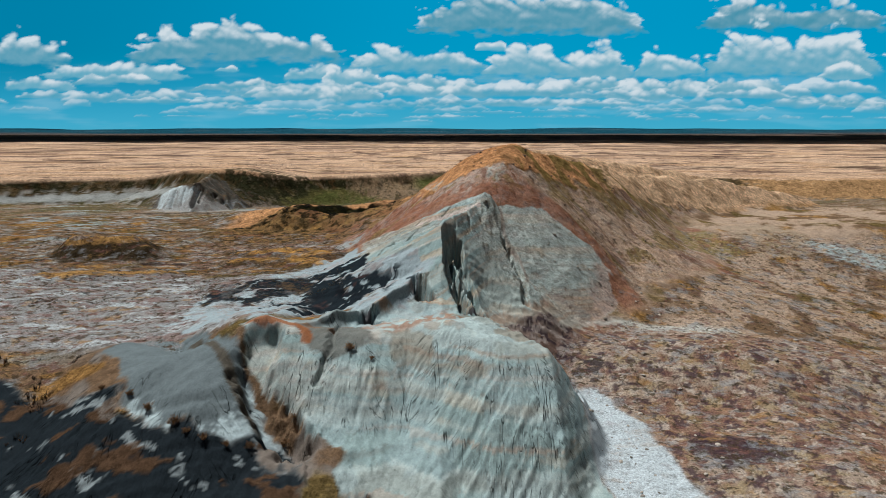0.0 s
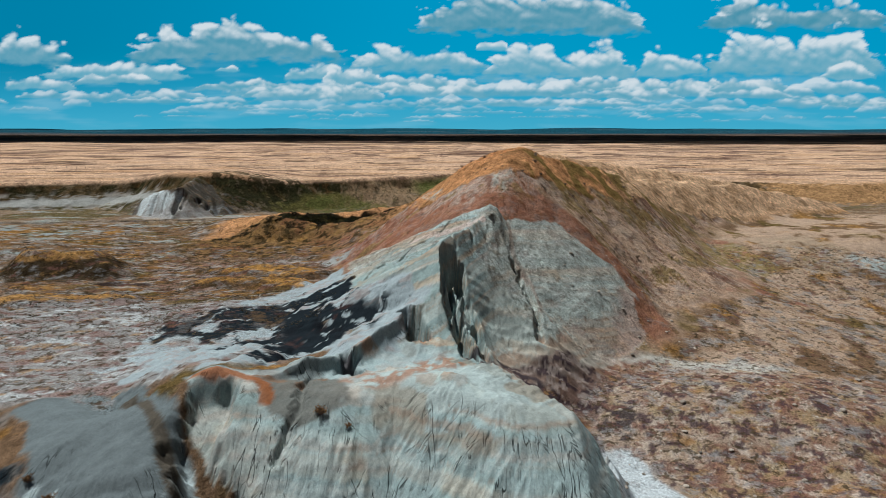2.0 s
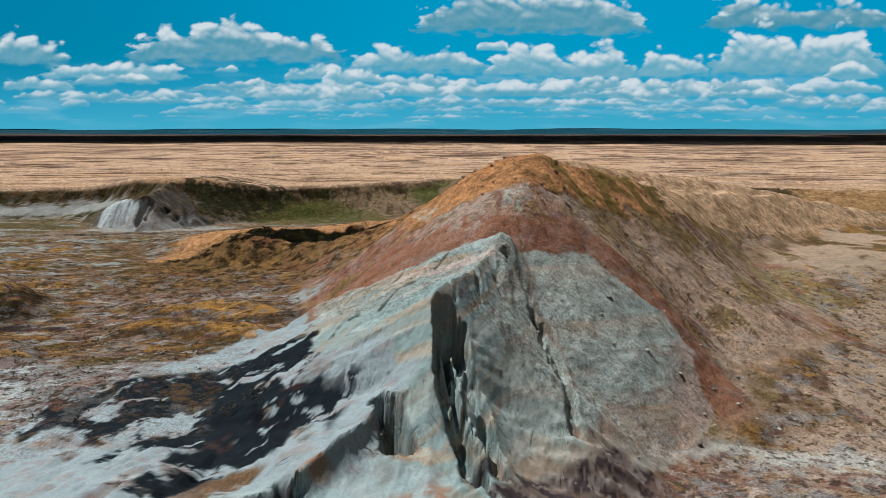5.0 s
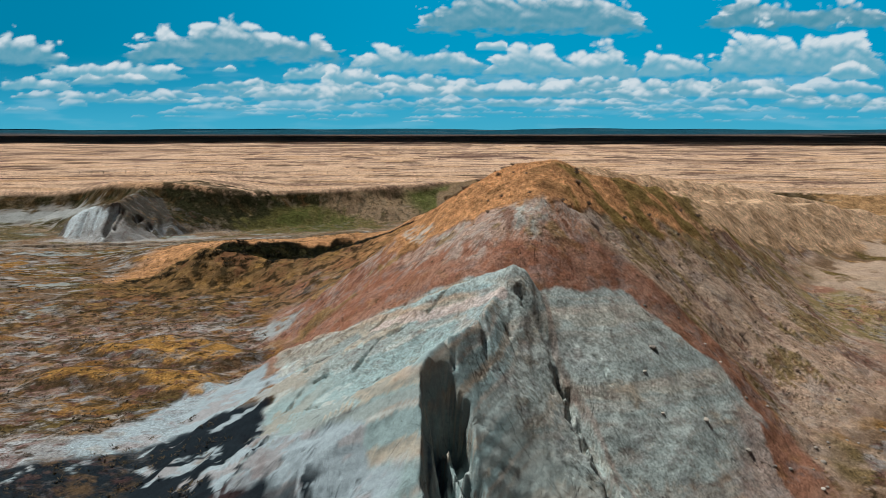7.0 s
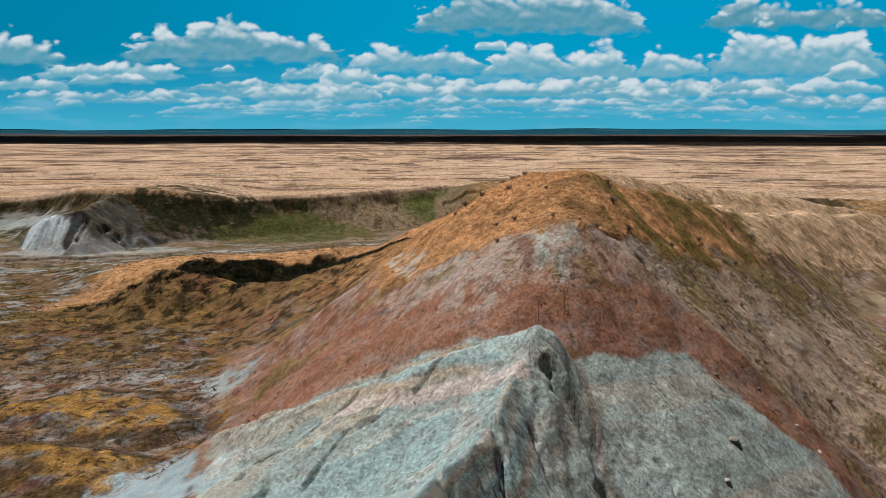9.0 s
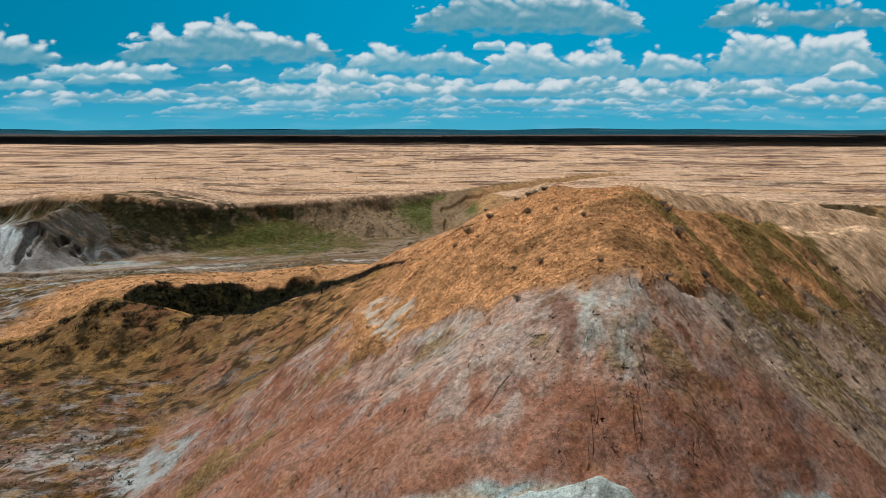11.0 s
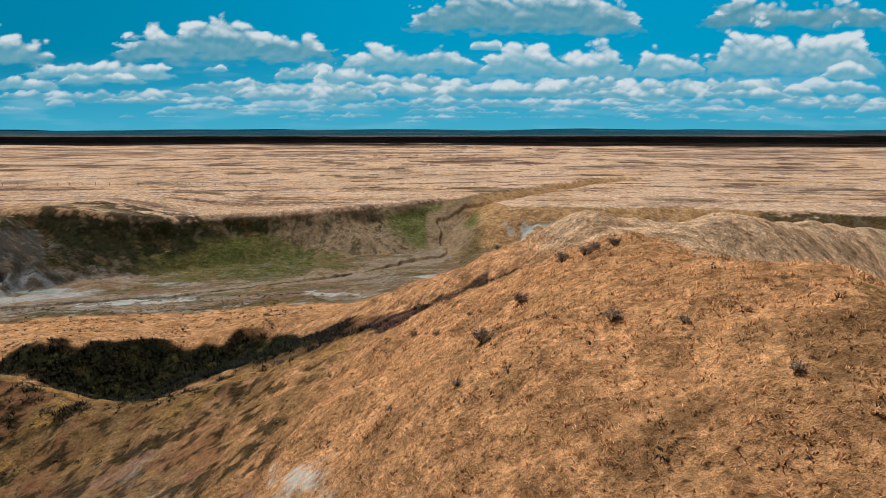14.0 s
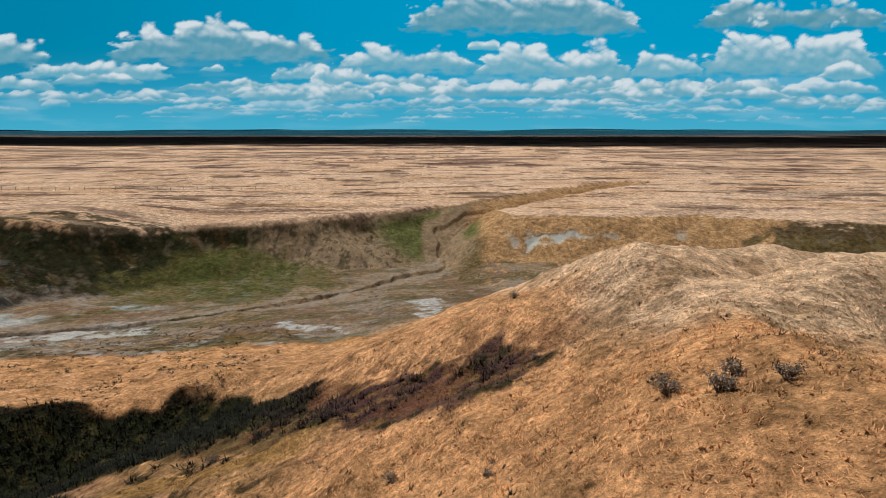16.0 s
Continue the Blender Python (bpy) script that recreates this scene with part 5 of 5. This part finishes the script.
def blade_material():
    m, n, shader = material("dry_blades")
    n.link(n.add("ShaderNodeAttribute", attribute="tint").outputs["Color"], shader.inputs["Base Color"])
    shader.inputs["Roughness"].default_value = 0.85
    shader.inputs["Specular IOR Level"].default_value = 0.2
    return m


BLADES = blade_material()


def tufts(name, x, y, tall, spread, tint, blades, wide, label, category):
    """Clumps of thin blades, in one mesh."""
    rng = np.random.default_rng(len(x))
    count = len(x) * blades
    bx, by = np.repeat(x, blades), np.repeat(y, blades)
    tall, spread = np.repeat(tall, blades) * rng.uniform(0.6, 1.2, count), np.repeat(spread, blades)
    turn, lean = rng.uniform(0, 2 * np.pi, count), rng.uniform(0.1, 1.0, count)
    px, py = bx + spread * 0.35 * np.cos(turn), by + spread * 0.35 * np.sin(turn)
    base = np.stack([px, py, height_at(px, py) - 0.02], -1)
    across = np.stack([-np.sin(turn), np.cos(turn), 0 * turn], -1) * (wide * rng.uniform(0.6, 1.4, count))[:, None]
    tip = base + np.stack([np.cos(turn) * lean * spread, np.sin(turn) * lean * spread, tall], -1)
    co = np.stack([base - across, base + across, tip], 1).reshape(-1, 3)
    colour = np.repeat(tint, blades, axis=0) * rng.uniform(0.75, 1.3, (count, 1))
    colour = np.stack([colour * 0.7, colour * 0.7, colour * 1.15], 1).reshape(-1, 3)
    me = bpy.data.meshes.new(name)
    me.vertices.add(count * 3)
    me.vertices.foreach_set("co", co.ravel())
    me.loops.add(count * 3)
    me.loops.foreach_set("vertex_index", np.arange(count * 3, dtype=np.int32))
    me.polygons.add(count)
    me.polygons.foreach_set("loop_start", np.arange(0, count * 3, 3, dtype=np.int32))
    me.polygons.foreach_set("loop_total", np.full(count, 3, dtype=np.int32))
    me.update()
    layer = me.attributes.new("tint", "FLOAT_COLOR", "POINT")
    layer.data.foreach_set("color", np.concatenate([colour, np.ones((count * 3, 1))], 1).astype(np.float32).ravel())
    me.materials.append(BLADES)
    return tagged(new(name, me), label, category, kind="stuff")


def scatter(count, box, rule, seed):
    """Seeded places in a box of the plan where rule(row, column) allows them."""
    rng = np.random.default_rng(seed)
    x, y = rng.uniform(box[0], box[1], count), rng.uniform(box[2], box[3], count)
    ok = rule(*near_cell(x, y), x, y, rng)
    return x[ok], y[ok], rng


def on_grass(j, i, x, y, rng):
    close = np.exp(-np.abs(x - 5) / 14)
    return (GRASS[j, i] > 0.6) & (FIELDS["hill"][j, i] > 0.3) & (rng.uniform(0, 1, len(x)) < 0.25 + 0.75 * close)


gx, gy, rng = scatter(80000, (-14, 44, 104, 172), on_grass, 11)
j, i = near_cell(gx, gy)
tufts("dry_grass", gx, gy, rng.uniform(0.05, 0.15, len(gx)), rng.uniform(0.10, 0.24, len(gx)), TINT[j, i] * rng.uniform(0.95, 1.6, (len(gx), 1)), 5, 0.022, "golden bunches of dry prairie grass", "grass")
gx, gy, rng = scatter(9000, (-26, 50, 100, 172), lambda j, i, x, y, rng: (FIELDS["hill"][j, i] > 0.3) & (TINT[j, i, 2] < 0.22) & (rng.uniform(0, 1, len(x)) < 0.35 + 0.65 * (GRASS[j, i] < 0.5)) & (perlin(x / 6, y / 6) > rng.uniform(-0.6, 0.6, len(x))), 12)
tint = np.array([0.085, 0.055, 0.035]) * rng.uniform(0.5, 1.6, (len(gx), 1))
tufts("low_scrub", gx, gy, rng.uniform(0.05, 0.16, len(gx)), rng.uniform(0.12, 0.32, len(gx)), tint, 12, 0.025, "small dark brown scrub dotted through the dry grass", "scrub")
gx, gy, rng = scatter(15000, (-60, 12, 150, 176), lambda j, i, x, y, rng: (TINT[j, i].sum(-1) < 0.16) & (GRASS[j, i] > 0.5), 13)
# western shrubs nearly black: the ravine's shade is in their tint
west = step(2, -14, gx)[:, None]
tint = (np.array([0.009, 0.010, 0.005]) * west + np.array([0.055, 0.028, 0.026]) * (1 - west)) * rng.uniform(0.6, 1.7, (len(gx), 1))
tufts("ravine_thicket", gx, gy, rng.uniform(0.15, 0.42, len(gx)), rng.uniform(0.3, 0.7, len(gx)), tint, 8, 0.04, "dense shrubs that fill the ravine, blackened to stand in for its shade", "thicket")
gx, gy, rng = scatter(2600, (-66, -12, 46, 66), lambda j, i, x, y, rng: (perlin(x / 5, y / 3) > 0.1) & (FIELDS["mound"][j, i] < 0.2) & (FIELDS["dome"][j, i] < 0.2), 14)
tint = np.where(rng.uniform(0, 1, (len(gx), 1)) < 0.4, np.array([[0.16, 0.075, 0.03]]), np.array([[0.03, 0.024, 0.016]])) * rng.uniform(0.6, 1.4, (len(gx), 1))
tufts("rusty_scrub", gx, gy, rng.uniform(0.2, 0.55, len(gx)), rng.uniform(0.2, 0.5, len(gx)), tint, 9, 0.04, "rusty and blackish scrub at the foot of the clay", "scrub")
gx, gy, rng = scatter(20000, (-90, -14, 84, 200), lambda j, i, x, y, rng: (FIELDS["hill"][j, i] < 0.2) & (perlin(x / 5 + 30, y / 3) + 0.6 * perlin(x / 2, y / 1.2) > 0.1) & (np.abs(TINT[j, i, 2] - 0.5) > 0.2), 15)
tint = np.array([0.055, 0.040, 0.020]) * rng.uniform(0.4, 2.2, (len(gx), 1))
tufts("flats_scrub", gx, gy, rng.uniform(0.06, 0.20, len(gx)), rng.uniform(0.15, 0.5, len(gx)), tint, 8, 0.05, "low olive and brown scrub on the flats", "scrub")


def bush_parts(seed):
    """Stems and leaves of a sagebrush about a metre wide."""
    rng = np.random.default_rng(seed)
    stems, leaves = bmesh.new(), bmesh.new()
    for k in range(34):
        turn, reach, tall = rng.uniform(0, 2 * np.pi), rng.uniform(0.1, 0.48), rng.uniform(0.25, 0.62)
        a, b = Vector((0.08 * math.cos(turn), 0.08 * math.sin(turn), -0.05)), Vector((reach * math.cos(turn), reach * math.sin(turn), tall))
        bend = (a + b) / 2 + Vector((0.05 * rng.normal(), 0.05 * rng.normal(), 0.05))
        side = Vector((-math.sin(turn), math.cos(turn), 0.2))
        rings = [[stems.verts.new(p + side * w), stems.verts.new(p - side * w), stems.verts.new(p + Vector((0, 0, w * 1.6)))] for p, w in ((a, 0.014), (bend, 0.010), (b, 0.004))]
        for low, high in zip(rings, rings[1:]):
            for m in range(3):
                stems.faces.new((low[m], low[(m + 1) % 3], high[(m + 1) % 3], high[m]))
        for _ in range(24):
            p = bend.lerp(b, rng.uniform(0.1, 1.15)) + Vector(rng.normal(0, 0.05, 3))
            u, w = Vector(rng.normal(0, 1, 3)).normalized() * rng.uniform(0.025, 0.06), Vector(rng.normal(0, 1, 3)).normalized() * 0.014
            leaves.faces.new([leaves.verts.new(q) for q in (p - u - w, p + u * 0.2 - w * 1.6, p + u + w, p - u * 0.2 + w * 1.6)])
    return stems, leaves


def plain_material(name, colour, rough=0.9, spread=0.3):
    m, n, shader = material(name)
    at = n.add("ShaderNodeTexCoord").outputs["Object"]
    tone = n.add("ShaderNodeRGB")
    tone.outputs[0].default_value = (*colour, 1)
    pick = n.ramp(n.add("ShaderNodeObjectInfo").outputs["Random"], 0, 1, 1 - spread, 1 + spread)
    n.link(n.times(tone.outputs[0], n.math("MULTIPLY", pick, n.ramp(n.noise(at, 9.0, 5, 0.65), 0.3, 0.7, 0.6, 1.4))), shader.inputs["Base Color"])
    shader.inputs["Roughness"].default_value = rough
    return m


STEM = plain_material("sage_stem", (0.10, 0.075, 0.06))
LEAF = plain_material("sage_leaf", (0.25, 0.18, 0.125))
STONE = plain_material("stone", (0.30, 0.26, 0.215), 0.9, 0.6)
POST = plain_material("weathered_post", (0.10, 0.085, 0.07))
WIRE = plain_material("wire", (0.16, 0.15, 0.14), 0.5)


def part(name, bm, mat, parent, label=""):
    me = bpy.data.meshes.new(name)
    bm.to_mesh(me)
    bm.free()
    me.materials.append(mat)
    ob = new(name, me)
    ob.parent = parent
    return tagged(ob, label)


def put(x, y, size, turn, sink=0.0):
    z = float(height_at(np.array([x]), np.array([y]))[0])
    return pose(x, y, z - sink, 0, 0, turn) @ Matrix.Diagonal((size, size, size * 0.9, 1))


def sagebrush(seed):
    bush = new("sagebrush")
    stems, leaves = bush_parts(seed)
    part("woody_frame", stems, STEM, bush, "twisted brown wood")
    part("foliage", leaves, LEAF, bush, "sparse grey-brown leaves")
    return tagged(bush, "grey-brown sagebrush with sparse dry leaves on the grass", "bush", "sagebrush on the hill")


SAGE = [(8.2, 134.9, 0.85), (9.0, 133.7, 0.85), (9.7, 134.4, 0.75), (10.2, 133.0, 0.7), (5.5, 130.1, 0.75), (0.5, 139.8, 0.6), (1.9, 133.8, 0.55), (3.7, 127.4, 0.95), (7.5, 123.6, 0.7), (7.1, 115.2, 0.5), (9.6, 112.3, 0.4), (5.5, 112.2, 0.5),
        (15.6, 118.0, 0.95), (12.8, 111.8, 0.6), (10.0, 118.0, 0.45), (2.6, 124.2, 0.45), (12.0, 169.3, 0.6), (14.7, 164.0, 0.6), (17.9, 162.5, 0.6), (7.2, 157.7, 0.7), (8.4, 146.5, 0.7), (6.2, 148.4, 0.7), (4.2, 149.6, 0.6), (-11.2, 153.3, 0.9)]
kinds = [sagebrush(21), sagebrush(22), sagebrush(23)]
rng = np.random.default_rng(5)
spots = SAGE + [(x, y, size) for x, y, size in zip(rng.uniform(15, 40, 26), rng.uniform(110, 136, 26), rng.uniform(0.35, 0.8, 26))] + [(x, y, size) for x, y, size in zip(rng.uniform(-12, 10, 10), rng.uniform(116, 148, 10), rng.uniform(0.25, 0.45, 10))]
for k, (x, y, size) in enumerate(spots):
    m = put(x, y, size, rng.uniform(0, 360))
    if k < 3:
        kinds[k].matrix_basis = m
    else:
        made = copy_thing(kinds[k % 3], Matrix.Identity(4))
        made.matrix_basis = m


RUSTY = plain_material("rusty_leaf", (0.17, 0.085, 0.03))


def dry_bush(seed):
    bush = new("dry_bush")
    stems, leaves = bush_parts(seed)
    part("woody_frame", stems, STEM, bush, "twisted brown wood")
    part("foliage", leaves, RUSTY, bush, "rust-brown dry leaves")
    return tagged(bush, "rust-brown dry bush at the foot of grey clay", "bush", "dry bushes on the clay")


DRY = [(-9.9, 61.2, 1.25), (-7.5, 60.4, 0.70), (-27.9, 53.5, 1.20), (-24.6, 51.5, 1.30), (-21.5, 50.3, 1.00), (-17.5, 50.6, 1.10), (-15.3, 53.8, 1.20), (-30.4, 55.2, 0.90), (-14.7, 55.6, 0.80), (-19.5, 50.2, 0.80), (-23.2, 50.7, 0.90), (-34.2, 57.1, 0.80)]
first = dry_bush(31)
for k, (x, y, size) in enumerate(DRY):
    made = first if k == 0 else copy_thing(first, Matrix.Identity(4))
    made.matrix_basis = put(x, y, size, 77 * k)


def stone(seed):
    rng = np.random.default_rng(seed)
    bm = bmesh.new()
    bmesh.ops.create_icosphere(bm, subdivisions=2, radius=0.5)
    flat = rng.uniform(0.45, 0.8)
    for v in bm.verts:
        bump = 1 + 0.22 * noise.noise(v.co * 2.3 + Vector((seed, 0, 0))) + 0.12 * noise.noise(v.co * 6 + Vector((0, seed, 0)))
        v.co = Vector((v.co.x * bump * 1.15, v.co.y * bump, v.co.z * bump * flat))
    me = bpy.data.meshes.new("stone")
    bm.to_mesh(me)
    bm.free()
    me.materials.append(STONE)
    return tagged(new("stone", me), "rough buff and brown stone on bare ground", "stone", "stones on the badland")


stones = [stone(1), stone(2), stone(3), stone(4)]
rng = np.random.default_rng(9)
for k in range(290):
    x, y = (rng.uniform(17, 62), rng.uniform(50, 108)) if k < 260 else (rng.uniform(16, 22), rng.uniform(50, 70))
    size = float(np.clip(rng.lognormal(-1.5, 0.5), 0.1, 0.7))
    z = float(height_at(np.array([x]), np.array([y]))[0])
    m = pose(x, y, z + 0.08 * size, rng.uniform(-15, 15), rng.uniform(-15, 15), rng.uniform(0, 360)) @ Matrix.Diagonal((size, size, size, 1))
    if k < 4:
        stones[k].matrix_basis = m
    else:
        made = copy_thing(stones[k % 4], Matrix.Identity(4))
        made.matrix_basis = m


def fence():
    """Posts and wires along the edge of the plain."""
    whole = new("fence")
    tops = []
    for k in range(36):
        x, y = -210 + 5.0 * k, 338 + 0.06 * (5.0 * k) + 1.2 * math.sin(k * 0.7)
        z = float(height_at(np.array([x]), np.array([y]))[0])
        bm = bmesh.new()
        bmesh.ops.create_cone(bm, cap_ends=True, segments=7, radius1=0.085, radius2=0.07, depth=1.7)
        bmesh.ops.translate(bm, vec=(0, 0, 0.55), verts=bm.verts)
        post = part("post", bm, POST, whole)
        post.matrix_basis = pose(x, y, z, 2 * math.sin(k), 3 * math.cos(k * 1.7), 0)
        tops.append(Vector((x, y, z)))
    for lift in (0.4, 0.75, 1.1):
        bm = bmesh.new()
        for a, b in zip(tops, tops[1:]):
            up, side = Vector((0, 0, lift)), Vector((0, 0.012, 0))
            q = [bm.verts.new(p) for p in (a + up - side, b + up - side, b + up + side, a + up + side)]
            low = [bm.verts.new(p - Vector((0, 0, 0.024))) for p in (a + up, b + up)]
            bm.faces.new(q)
            bm.faces.new((q[0], low[0], low[1], q[1]))
            bm.faces.new((q[3], q[2], low[1], low[0]))
        part("wire", bm, WIRE, whole)
    return tagged(whole, "weathered wooden post fence with wire across the plain", "fence")


fence()
